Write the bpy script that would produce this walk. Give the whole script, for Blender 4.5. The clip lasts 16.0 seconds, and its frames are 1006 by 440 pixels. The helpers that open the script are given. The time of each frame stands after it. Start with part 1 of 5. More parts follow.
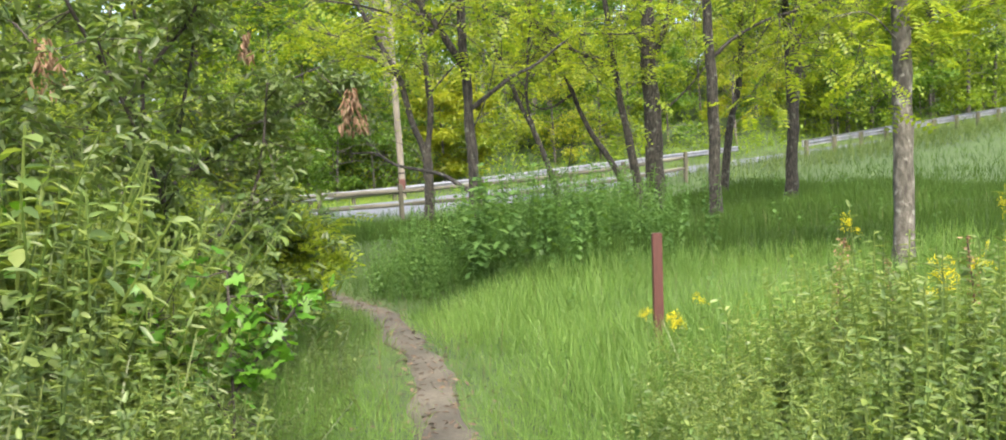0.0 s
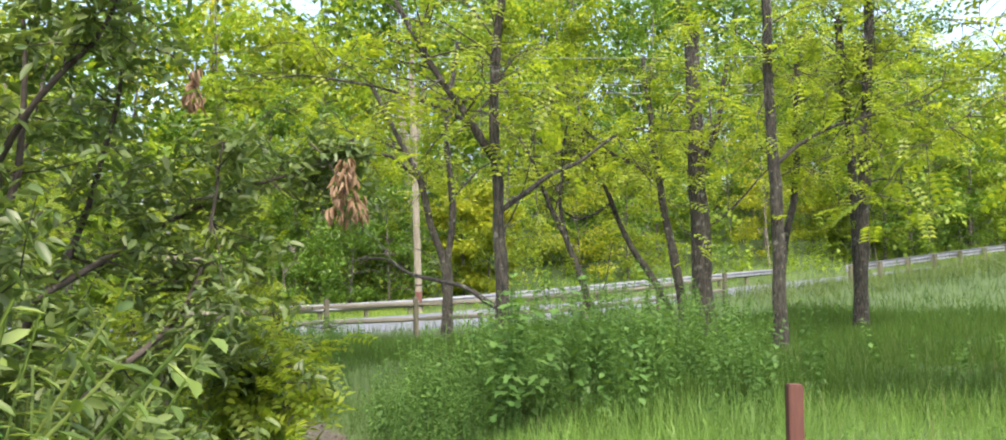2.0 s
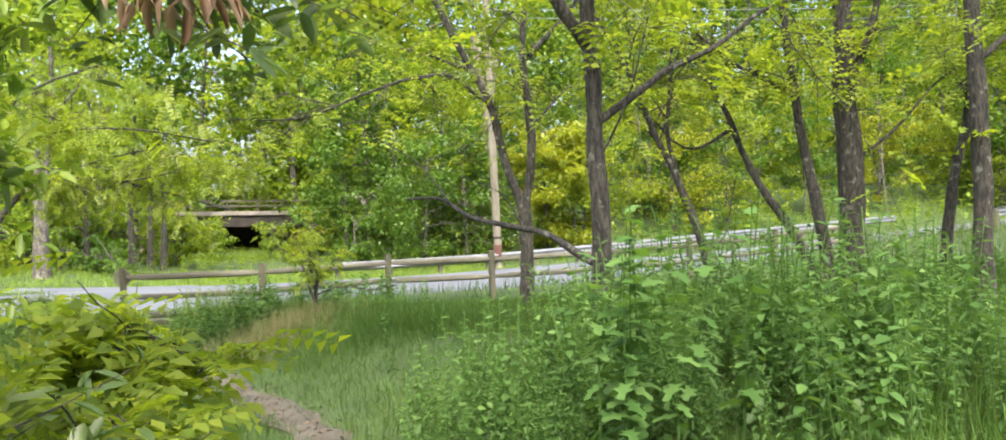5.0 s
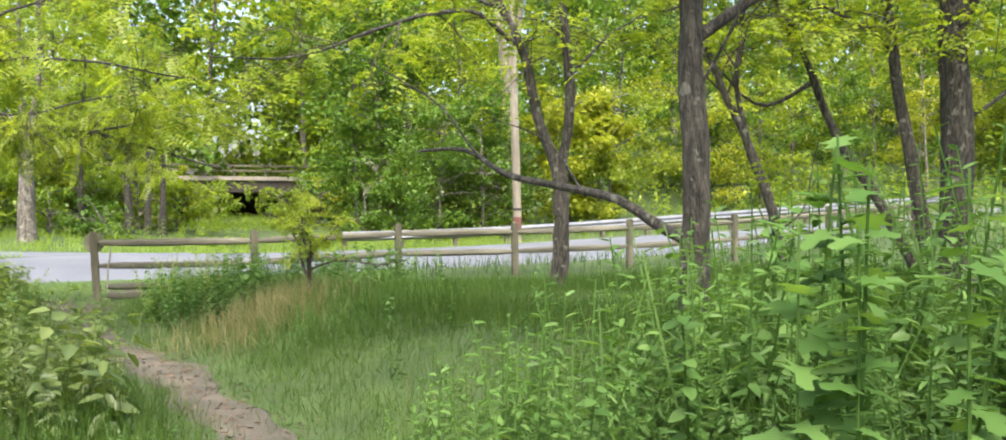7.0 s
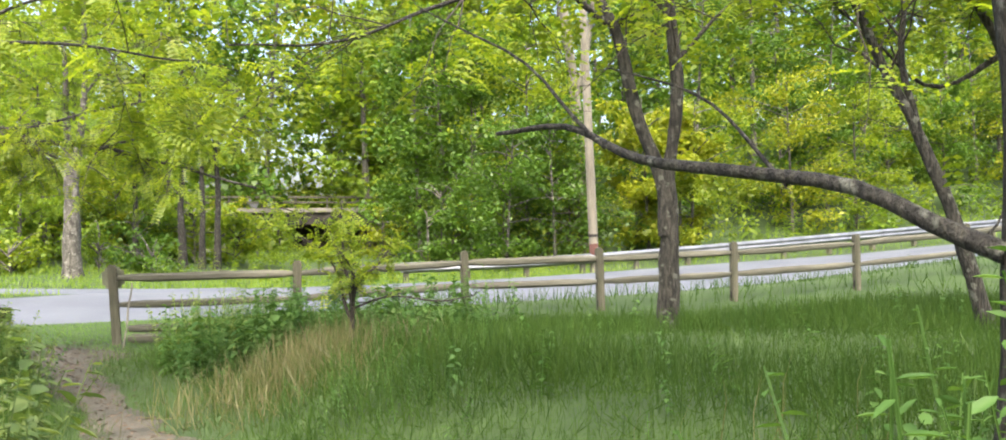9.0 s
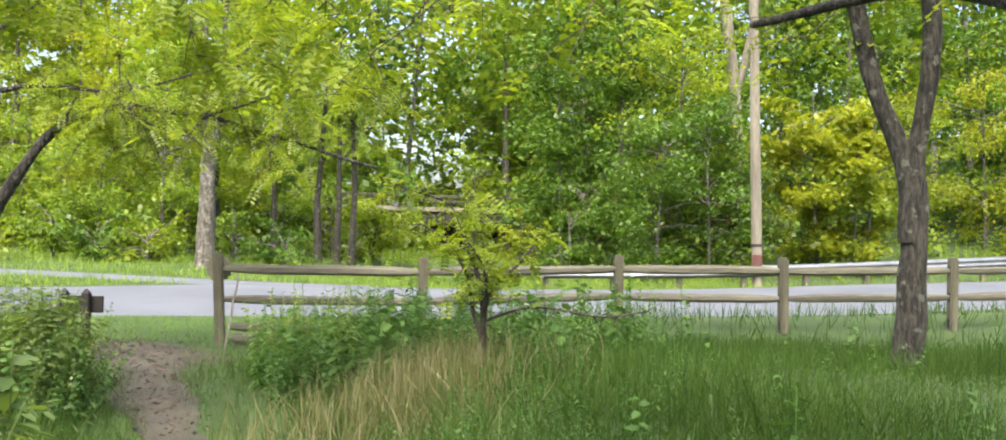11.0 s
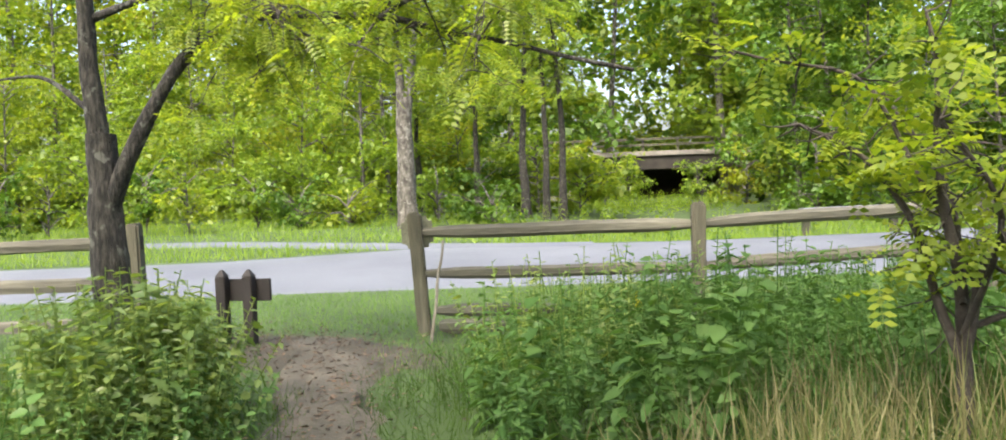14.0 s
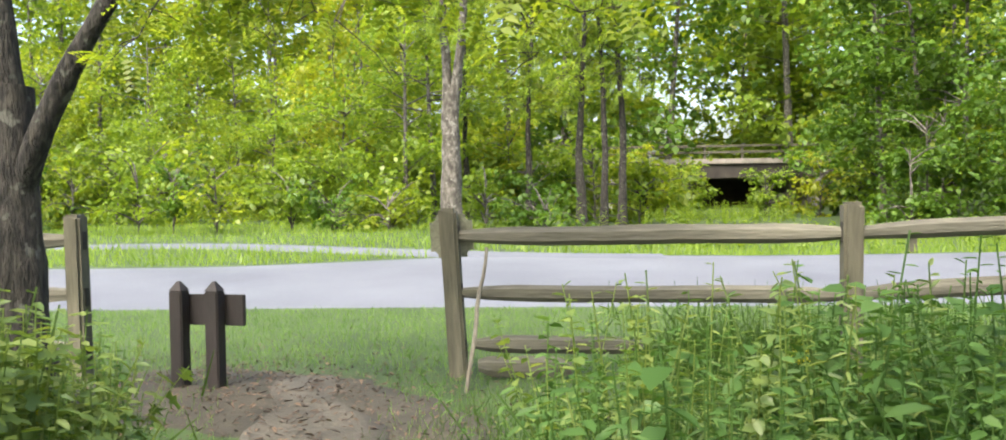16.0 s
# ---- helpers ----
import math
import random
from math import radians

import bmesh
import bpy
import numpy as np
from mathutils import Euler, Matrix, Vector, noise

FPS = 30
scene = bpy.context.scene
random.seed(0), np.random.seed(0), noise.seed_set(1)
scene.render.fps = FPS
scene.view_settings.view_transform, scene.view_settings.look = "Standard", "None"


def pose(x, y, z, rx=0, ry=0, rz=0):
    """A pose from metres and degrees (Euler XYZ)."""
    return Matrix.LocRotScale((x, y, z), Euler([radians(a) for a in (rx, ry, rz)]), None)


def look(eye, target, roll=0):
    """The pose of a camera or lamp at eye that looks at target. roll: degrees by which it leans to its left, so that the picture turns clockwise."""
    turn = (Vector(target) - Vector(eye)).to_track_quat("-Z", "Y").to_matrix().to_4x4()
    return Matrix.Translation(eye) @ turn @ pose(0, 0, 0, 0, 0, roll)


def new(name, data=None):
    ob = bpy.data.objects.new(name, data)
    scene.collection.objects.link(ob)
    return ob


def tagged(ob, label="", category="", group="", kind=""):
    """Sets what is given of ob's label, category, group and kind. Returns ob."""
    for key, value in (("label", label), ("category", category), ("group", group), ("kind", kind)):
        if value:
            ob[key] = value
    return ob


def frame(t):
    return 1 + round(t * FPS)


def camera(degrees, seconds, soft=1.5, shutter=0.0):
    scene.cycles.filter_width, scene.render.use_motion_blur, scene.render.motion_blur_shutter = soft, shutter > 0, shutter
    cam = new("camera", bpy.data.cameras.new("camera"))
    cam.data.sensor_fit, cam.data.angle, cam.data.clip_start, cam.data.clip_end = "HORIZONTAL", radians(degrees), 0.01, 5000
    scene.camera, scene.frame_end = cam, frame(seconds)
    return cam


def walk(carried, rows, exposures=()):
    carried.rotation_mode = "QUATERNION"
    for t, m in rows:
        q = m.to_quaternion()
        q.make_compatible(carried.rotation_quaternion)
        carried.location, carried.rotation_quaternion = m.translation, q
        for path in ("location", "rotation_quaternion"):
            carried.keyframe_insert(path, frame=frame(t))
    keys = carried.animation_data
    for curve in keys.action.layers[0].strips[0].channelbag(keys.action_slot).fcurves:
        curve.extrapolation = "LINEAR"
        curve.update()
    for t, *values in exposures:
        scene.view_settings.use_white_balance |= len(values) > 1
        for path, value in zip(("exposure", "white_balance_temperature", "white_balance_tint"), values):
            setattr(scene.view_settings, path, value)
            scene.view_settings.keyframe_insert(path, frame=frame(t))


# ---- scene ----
cam = camera(59.5, 16.0, soft=1.8)
PATH = [
    (0.0, 0.178, -1.158, 1.516, 85.8, 2.61, -0.43),
    (0.5, 0.123, -0.583, 1.498, 87.03, 2.38, -0.09),
    (1.0, 0.065, -0.018, 1.474, 89.99, 1.18, 1.06),
    (1.5, 0.002, 0.546, 1.462, 89.52, 2.13, 0.6),
    (2.0, -0.021, 1.112, 1.447, 93.38, 0.65, 0.77),
    (2.5, -0.077, 1.703, 1.431, 90.11, 1.56, -0.55),
    (3.0, -0.104, 2.294, 1.413, 94.02, 0.58, 1.95),
    (3.5, -0.125, 2.9, 1.393, 90.99, -0.98, 2.27),
    (4.0, -0.141, 3.518, 1.371, 93.92, 1.08, 4.79),
    (4.5, -0.156, 4.147, 1.347, 92.06, 1.61, 6.02),
    (7.0, -0.728, 7.078, 1.23, 88.76, 0.05, 7.08),
    (7.5, -0.874, 7.705, 1.208, 90.13, -0.02, 9.68),
    (8.0, -1.056, 8.356, 1.188, 88.93, 0.64, 9.59),
    (10.5, -1.903, 11.271, 0.964, 93.98, -0.69, 18.01),
    (11.0, -2.174, 11.791, 0.972, 91.23, -1.22, 20.18),
    (11.5, -2.478, 12.304, 0.962, 92.34, -0.26, 20.02),
    (12.0, -2.848, 12.809, 0.951, 92.6, 0.52, 22.25),
    (12.5, -3.221, 13.294, 0.935, 91.44, 2.86, 24.05),
    (13.0, -3.565, 13.767, 0.917, 91.91, 2.12, 27.87),
    (13.5, -3.916, 14.211, 0.9, 91.13, 2.17, 29.01),
    (14.0, -4.294, 14.673, 0.871, 88.15, 2.31, 33.0),
    (14.5, -4.663, 15.158, 0.839, 89.04, 3.05, 33.4),
    (15.0, -5.004, 15.643, 0.811, 89.03, 2.02, 35.86),
    (15.5, -5.346, 16.101, 0.78, 87.74, 1.26, 36.04),
    (16.0, -5.674, 16.559, 0.745, 88.81, 1.04, 36.23),
]
EXPOSURES = [(0.0, 2.2, 6800, 10), (2.5, 2.14, 6800, 10), (4.5, 2.27, 6800, 10), (8.2, 2.26, 6800, 10), (12.0, 2.17, 6800, 10), (16.0, 2.25, 6800, 10)]
walk(cam, [(t, pose(*place)) for t, *place in PATH], EXPOSURES)

# ---- light ----
SUN_AZ, SUN_EL = radians(172), radians(56)
world = bpy.data.worlds.new("sky")
scene.world = world
world.use_nodes = True
wn = world.node_tree
sky = wn.nodes.new("ShaderNodeTexSky")
sky.sky_type, sky.sun_disc = "NISHITA", False
sky.sun_elevation, sky.sun_rotation = SUN_EL, SUN_AZ
sky.air_density, sky.dust_density = 1.0, 6.0
wn.links.new(sky.outputs[0], wn.nodes["Background"].inputs[0])
wn.nodes["Background"].inputs[1].default_value = 0.15
sun_data = bpy.data.lights.new("sun", "SUN")
sun_data.energy, sun_data.angle, sun_data.color = 1.35, radians(20), (1.0, 0.95, 0.86)
sun = new("sun", sun_data)
sun.matrix_world = look((30 * math.sin(SUN_AZ), 30 * math.cos(SUN_AZ), 40), (0, 0, 0))

# ---- materials ----
rng = np.random.default_rng(7)


def ramp(nt, fac, stops):
    r = nt.nodes.new("ShaderNodeValToRGB")
    e = r.color_ramp.elements
    while len(e) < len(stops):
        e.new(0.5)
    for k, (p, c) in zip(e, stops):
        k.position, k.color = p, (*c, 1)
    nt.links.new(fac, r.inputs[0])
    return r.outputs[0]


def noise_tex(nt, scale, detail=4, stretch=(1, 1, 1), space="Object"):
    tc = nt.nodes.new("ShaderNodeTexCoord")
    mp = nt.nodes.new("ShaderNodeMapping")
    mp.inputs["Scale"].default_value = stretch
    n = nt.nodes.new("ShaderNodeTexNoise")
    n.inputs["Scale"].default_value, n.inputs["Detail"].default_value = scale, detail
    nt.links.new(tc.outputs[space], mp.inputs[0])
    nt.links.new(mp.outputs[0], n.inputs["Vector"])
    return n.outputs["Fac"]


def mix(nt, fac, a, b, mode="MIX"):
    m = nt.nodes.new("ShaderNodeMix")
    m.data_type, m.blend_type = "RGBA", mode
    for sock, v in ((m.inputs[0], fac), (m.inputs[6], a), (m.inputs[7], b)):
        if isinstance(v, (int, float)):
            sock.default_value = v
        elif isinstance(v, tuple):
            sock.default_value = (*v, 1)
        else:
            nt.links.new(v, sock)
    return m.outputs[2]


def surface(name, lo, hi, scale=8, fine=60, rough=0.85, bump=0.4, stretch=(1, 1, 1), dist=0.01, island=0.0, metal=0.0, stops=None, spots=None):
    """Two-scale noise colour from lo to hi, with a fine bump."""
    mat = bpy.data.materials.new(name)
    mat.use_nodes = True
    nt = mat.node_tree
    b = nt.nodes["Principled BSDF"]
    b.inputs["Roughness"].default_value, b.inputs["Metallic"].default_value = rough, metal
    big = noise_tex(nt, scale, 5, stretch)
    small = noise_tex(nt, fine, 6, stretch)
    c1 = ramp(nt, big, stops or [(0.3, lo), (0.7, hi)])
    c2 = ramp(nt, small, [(0.25, (0.55, 0.55, 0.55)), (0.75, (1.3, 1.3, 1.3))])
    col = mix(nt, 0.8, c1, c2, "MULTIPLY")
    if island:
        g = nt.nodes.new("ShaderNodeNewGeometry")
        r3 = ramp(nt, g.outputs["Random Per Island"], [(0, (1 - island,) * 3), (1, (1 + island,) * 3)])
        col = mix(nt, 1.0, col, r3, "MULTIPLY")
    if spots:
        col = mix(nt, ramp(nt, noise_tex(nt, 9, 6), [(0.60, (0, 0, 0)), (0.66, (0.8, 0.8, 0.8))]), col, spots)
    nt.links.new(col, b.inputs["Base Color"])
    bp = nt.nodes.new("ShaderNodeBump")
    bp.inputs["Strength"].default_value, bp.inputs["Distance"].default_value = bump, dist
    nt.links.new(small, bp.inputs["Height"])
    nt.links.new(bp.outputs[0], b.inputs["Normal"])
    return mat


def leafy(name, colours, through_light=0.45, gloss=0.06, rough=0.45):
    """Thin leaf: diffuse, light through it, a faint gloss; colour varies leaf by leaf and from tree to tree."""
    mat = bpy.data.materials.new(name)
    mat.use_nodes = True
    nt = mat.node_tree
    nt.nodes.remove(nt.nodes["Principled BSDF"])
    out = nt.nodes["Material Output"]
    g = nt.nodes.new("ShaderNodeNewGeometry")
    n = len(colours)
    col = ramp(nt, g.outputs["Random Per Island"], [(k / max(1, n - 1), c) for k, c in enumerate(colours)])
    patch = noise_tex(nt, 0.9, 2)
    col = mix(nt, 0.7, col, ramp(nt, patch, [(0.3, (0.7, 0.75, 0.7)), (0.7, (1.25, 1.2, 1.1))]), "MULTIPLY")
    d, t, gl = (nt.nodes.new("ShaderNodeBsdf" + k) for k in ("Diffuse", "Translucent", "Glossy"))
    warm = mix(nt, 1.0, col, (1.25, 1.2, 0.55), "MULTIPLY")
    nt.links.new(col, d.inputs[0])
    nt.links.new(warm, t.inputs[0])
    gl.inputs["Roughness"].default_value = rough
    m1, m2 = nt.nodes.new("ShaderNodeMixShader"), nt.nodes.new("ShaderNodeMixShader")
    m1.inputs[0].default_value, m2.inputs[0].default_value = through_light, gloss
    nt.links.new(d.outputs[0], m1.inputs[1])
    nt.links.new(t.outputs[0], m1.inputs[2])
    nt.links.new(m1.outputs[0], m2.inputs[1])
    nt.links.new(gl.outputs[0], m2.inputs[2])
    nt.links.new(m2.outputs[0], out.inputs[0])
    return mat


M_SOIL = surface("meadow_soil", (0.018, 0.040, 0.006), (0.036, 0.070, 0.010), 1.5, 40, 0.95)
M_TRAIL = surface("trail_dirt", (0.026, 0.024, 0.017), (0.082, 0.075, 0.056), 2.6, 38, 0.95, 0.7, dist=0.016)
M_EARTH = surface("trodden_earth", (0.016, 0.016, 0.009), (0.047, 0.041, 0.027), 3.5, 45, 0.95, 0.6, dist=0.012)
M_ROAD = surface("asphalt", (0.068, 0.078, 0.096), (0.103, 0.115, 0.136), 0.5, 150, 0.85, 0.3, dist=0.004)
M_LITTER = surface("dead_leaf", (0.045, 0.030, 0.019), (0.13, 0.09, 0.058), 9, 60, 0.9, island=0.5)
M_BARK = surface("bark", (0.008, 0.007, 0.005), (0.045, 0.041, 0.032), 30, 75, 0.95, 1.0, (1, 1, 0.24), 0.05, stops=[(0.38, (0.0065, 0.0058, 0.0045)), (0.50, (0.022, 0.0205, 0.016)), (0.62, (0.046, 0.043, 0.034))], spots=(0.105, 0.110, 0.092))
M_BARK_GREY = surface("pale_bark", (0.03, 0.028, 0.022), (0.15, 0.143, 0.122), 12, 30, 0.95, 0.9, (1, 1, 0.5), 0.03, stops=[(0.36, (0.035, 0.032, 0.026)), (0.52, (0.08, 0.075, 0.062)), (0.66, (0.135, 0.13, 0.112))], spots=(0.20, 0.20, 0.175))
M_TWIG = surface("twig_bark", (0.016, 0.013, 0.010), (0.05, 0.042, 0.034), 12, 60, 0.95, 0.6)
M_CEDAR = surface("weathered_cedar", (0.045, 0.044, 0.028), (0.115, 0.110, 0.076), 7, 50, 0.9, 0.9, (1, 1, 0.12), 0.012)
M_RAIL = surface("weathered_rail", (0.044, 0.043, 0.031), (0.112, 0.109, 0.083), 7, 50, 0.9, 0.9, (0.10, 1, 1), 0.012)
M_BOARD = surface("grey_green_board", (0.085, 0.09, 0.06), (0.16, 0.165, 0.115), 5, 50, 0.85, 0.4)
M_DARKWOOD = surface("dark_stained_wood", (0.005, 0.0035, 0.003), (0.016, 0.011, 0.009), 6, 50, 0.7, 0.6, (1, 1, 0.2), 0.006)
M_REDPOST = surface("red_brown_paint", (0.048, 0.014, 0.010), (0.078, 0.026, 0.018), 5, 50, 0.75, 0.4, (1, 1, 0.2), 0.004)
M_POLE = surface("utility_pole_wood", (0.095, 0.085, 0.064), (0.20, 0.185, 0.145), 4, 40, 0.9, 0.6, (1, 1, 0.1), 0.01)
M_STEEL = surface("galvanised_steel", (0.18, 0.192, 0.207), (0.28, 0.295, 0.312), 3, 60, 0.45, 0.1, metal=0.75)
M_CONCRETE = surface("old_concrete", (0.15, 0.135, 0.115), (0.30, 0.28, 0.25), 1.2, 30, 0.9, 0.5)
M_DARKSTEEL = surface("dark_girder", (0.015, 0.012, 0.010), (0.04, 0.034, 0.028), 2, 40, 0.8, 0.3)
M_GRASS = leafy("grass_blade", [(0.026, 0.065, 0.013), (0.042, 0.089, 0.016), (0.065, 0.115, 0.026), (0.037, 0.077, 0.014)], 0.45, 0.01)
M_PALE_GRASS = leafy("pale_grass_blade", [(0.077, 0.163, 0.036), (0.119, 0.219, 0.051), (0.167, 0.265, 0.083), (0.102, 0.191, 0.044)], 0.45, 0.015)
M_MOWN = leafy("mown_grass_blade", [(0.12, 0.215, 0.02), (0.165, 0.27, 0.03), (0.21, 0.30, 0.045)], 0.45, 0.03)
M_STRAW = leafy("dry_grass", [(0.100, 0.100, 0.044), (0.160, 0.148, 0.080), (0.068, 0.092, 0.026)], 0.3, 0.02)
M_LOCUST = leafy("locust_leaf", [(0.110, 0.179, 0.017), (0.170, 0.241, 0.025), (0.225, 0.285, 0.035)], 0.62, 0.02)
M_FARLEAF = leafy("woods_leaf", [(0.097, 0.17, 0.022), (0.148, 0.236, 0.030), (0.208, 0.296, 0.042)], 0.58, 0.02)
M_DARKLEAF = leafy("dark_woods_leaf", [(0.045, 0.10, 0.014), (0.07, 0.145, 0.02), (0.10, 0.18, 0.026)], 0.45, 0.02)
M_YELLEAF = leafy("yellow_green_leaf", [(0.187, 0.246, 0.019), (0.264, 0.289, 0.029), (0.162, 0.230, 0.019)], 0.55, 0.02)
M_SHRUB = leafy("shrub_leaf", [(0.055, 0.098, 0.029), (0.086, 0.138, 0.043), (0.13, 0.178, 0.058), (0.069, 0.116, 0.036)], 0.5, 0.03)
M_WEED = leafy("weed_leaf", [(0.045, 0.104, 0.026), (0.069, 0.145, 0.039), (0.099, 0.183, 0.055)], 0.45, 0.015)
M_BRAMBLE = leafy("bramble_leaf", [(0.075, 0.135, 0.031), (0.120, 0.190, 0.046), (0.180, 0.240, 0.062), (0.090, 0.160, 0.041)], 0.5, 0.04)
M_BRIGHT = leafy("bright_sapling_leaf", [(0.058, 0.17, 0.016), (0.088, 0.215, 0.022), (0.048, 0.14, 0.016)], 0.45, 0.02)
M_DEAD = leafy("hanging_dead_leaf", [(0.16, 0.09, 0.058), (0.27, 0.17, 0.115), (0.37, 0.26, 0.185)], 0.3, 0.02)
M_GOLD = leafy("goldenrod_flower", [(0.48, 0.44, 0.012), (0.62, 0.56, 0.02)], 0.35, 0.02)

# ---- plan ----
U, N = Vector((0.86, 0.51, 0)).normalized(), None
N = Vector((-U.y, U.x, 0))
GATE = Vector((-9.64, 21.41, 0))


def soft_plus(x, w):
    return w * np.logaddexp(0, x / w)


def smooth(x, a, b):
    t = np.clip((x - a) / (b - a), 0, 1)
    return t * t * (3 - 2 * t)


def along(x, y):
    return (x - GATE.x) * U.x + (y - GATE.y) * U.y, (x - GATE.x) * N.x + (y - GATE.y) * N.y


def road_z(s, v=0.0):
    s, v = np.asarray(s, float), np.asarray(v, float)
    left = smooth(-s, -5, 2)
    cross = 0.042 * np.clip(v - 3.5, 0, 12) * left + 0.028 * np.clip(v - 3.5, 0, 6.6) * (1 - left) * (1 - smooth(s, 14, 24)) * (1 - smooth(v, 10.2, 10.9))
    # beyond the fence the road climbs and its near side is banked up
    bank = 0.03 * np.clip(s - 15, 0, 70) * np.clip((11 - v) / 8.5, 0, 1)
    return -0.50 + cross + 0.052 * soft_plus(s - 11, 2) + bank


TRAIL = [(0.4, -8), (0.1, -2), (-0.1, 1.5), (-0.2, 4.2), (-0.55, 6.4), (-1.25, 9.2), (-2.2, 11.2), (-2.9, 12.6), (-4.1, 14.2), (-5.6, 16.0), (-6.6, 17.0), (-8.9, 19.3), (-9.8, 20.15), (-10.35, 20.7)]
TRAIL_NP = np.array(TRAIL)


def gz(x, y):
    """Height of the ground: a trail that falls to the gate, a meadow a little above it, the road and a wooded bank."""
    x, y = np.asarray(x, float), np.asarray(y, float)
    s, v = along(x, y)
    right = 0.8 * (x - np.interp(y, TRAIL_NP[:, 1], TRAIL_NP[:, 0]))
    meadow = -0.036 * np.clip(y, -30, 17) + 0.62 * smooth(right, 0.3, 2.6) * smooth(y, 2, 12) + 0.12 * smooth(-right, 0.4, 2.0)
    w = smooth(v, -7, -0.6)
    z = meadow * (1 - w) + road_z(s, v) * w
    z = z + 0.04 * np.sin(0.9 * x + 0.4 * y) * np.cos(0.7 * y - 0.3 * x) * (1 - w)
    z = z + 0.24 * smooth(s, 2, 7) * (1 - smooth(s, 22, 30)) * np.exp(-((v - 1.2) / 1.6) ** 2)
    z = z + 0.28 * smooth(x, 3.5, 8) * smooth(y, 8, 15) * (1 - w)
    z = z + 0.08 * np.exp(-((x + 10.4) ** 2 + (y - 19.9) ** 2) / 1.0)
    bank = soft_plus(v - 14 - 8 * smooth(-s, -4, 14), 1.5)
    return z + 0.22 * np.minimum(bank, 40) * smooth(s, 14, 34) + 0.02 * np.minimum(bank, 60) * (1 - smooth(s, 14, 34))


def world_at(s, v, h=0.0):
    p = GATE + U * s + N * v
    return Vector((p.x, p.y, float(gz(p.x, p.y)) + h))


def trail_gap(x, y):
    """Distance to the middle of the trail."""
    p = np.stack([np.ravel(x), np.ravel(y)], 1)
    best = np.full(len(p), 1e9)
    for a, b in zip(TRAIL_NP[:-1], TRAIL_NP[1:]):
        d = b - a
        k = np.clip(((p - a) @ d) / (d @ d), 0, 1)
        best = np.minimum(best, np.hypot(*(p - a - k[:, None] * d).T))
    return best.reshape(np.shape(x))


# ---- mesh helpers ----
def link_mesh(name, verts, faces, mat, parent=None, label="", shade=False):
    me = bpy.data.meshes.new(name)
    verts = np.asarray(verts, np.float32)
    if isinstance(faces, np.ndarray):
        n, k = faces.shape
        me.vertices.add(len(verts)); me.vertices.foreach_set("co", verts.ravel())
        me.loops.add(n * k); me.loops.foreach_set("vertex_index", faces.ravel().astype(np.int32))
        me.polygons.add(n); me.polygons.foreach_set("loop_start", np.arange(0, n * k, k, dtype=np.int32))
        me.polygons.foreach_set("loop_total", np.full(n, k, np.int32))
        me.update(calc_edges=True)
    else:
        me.from_pydata([tuple(map(float, v)) for v in verts], [], faces)
    me.materials.append(mat)
    if shade:
        me.polygons.foreach_set("use_smooth", np.ones(len(me.polygons), bool))
    ob = new(name, me)
    if parent:
        ob.parent = parent
    if label:
        ob["label"] = label
    return ob


def part(name, bm, mat, parent=None, label=""):
    me = bpy.data.meshes.new(name)
    bm.to_mesh(me)
    bm.free()
    me.materials.append(mat)
    ob = new(name, me)
    if parent:
        ob.parent = parent
    if label:
        ob["label"] = label
    return ob


def empty(name, at, label, category, group="", kind=""):
    ob = new(name)
    ob.location = at
    return tagged(ob, label, category, group, kind)


def stuff(ob):
    ob["kind"] = "stuff"
    return ob


def spline(points, per=4):
    """Smooth line through the points."""
    p = [np.array(q, float) for q in points]
    p = [2 * p[0] - p[1]] + p + [2 * p[-1] - p[-2]]
    out = []
    for a, b, c, d in zip(p, p[1:], p[2:], p[3:]):
        for k in range(per):
            t = k / per
            out.append(Vector(0.5 * (2 * b + (c - a) * t + (2 * a - 5 * b + 4 * c - d) * t * t + (3 * b - a - 3 * c + d) * t ** 3)))
    out.append(Vector(p[-2]))
    return out


def upright(yaw, lean, az):
    """Rotation matrices of plants that grow along z: turned by yaw, leaning by lean towards az."""
    cy, sy, z, o = np.cos(yaw), np.sin(yaw), np.zeros_like(yaw), np.ones_like(yaw)
    spin = np.stack([np.stack([cy, -sy, z], -1), np.stack([sy, cy, z], -1), np.stack([z, z, o], -1)], -2)
    ca, sa, cl, sl = np.cos(az), np.sin(az), np.cos(lean), np.sin(lean)
    tip = np.stack([np.stack([ca * ca * (cl - 1) + 1, ca * sa * (cl - 1), ca * sl], -1), np.stack([ca * sa * (cl - 1), sa * sa * (cl - 1) + 1, sa * sl], -1), np.stack([-ca * sl, -sa * sl, cl], -1)], -2)
    return tip @ spin


def turns(yaw, pitch, roll=None):
    """Rotation matrices: about x by roll, about y by -pitch, about z by yaw; local x is the growing direction."""
    cy, sy, cp, sp = np.cos(yaw), np.sin(yaw), np.cos(pitch), np.sin(pitch)
    z = np.zeros_like(cy)
    a = np.stack([np.stack([cy * cp, -sy, -cy * sp], -1), np.stack([sy * cp, cy, -sy * sp], -1), np.stack([sp, z, cp], -1)], -2)
    if roll is None:
        return a
    cr, sr = np.cos(roll), np.sin(roll)
    o = np.ones_like(cr)
    b = np.stack([np.stack([o, z, z], -1), np.stack([z, cr, -sr], -1), np.stack([z, sr, cr], -1)], -2)
    return a @ b


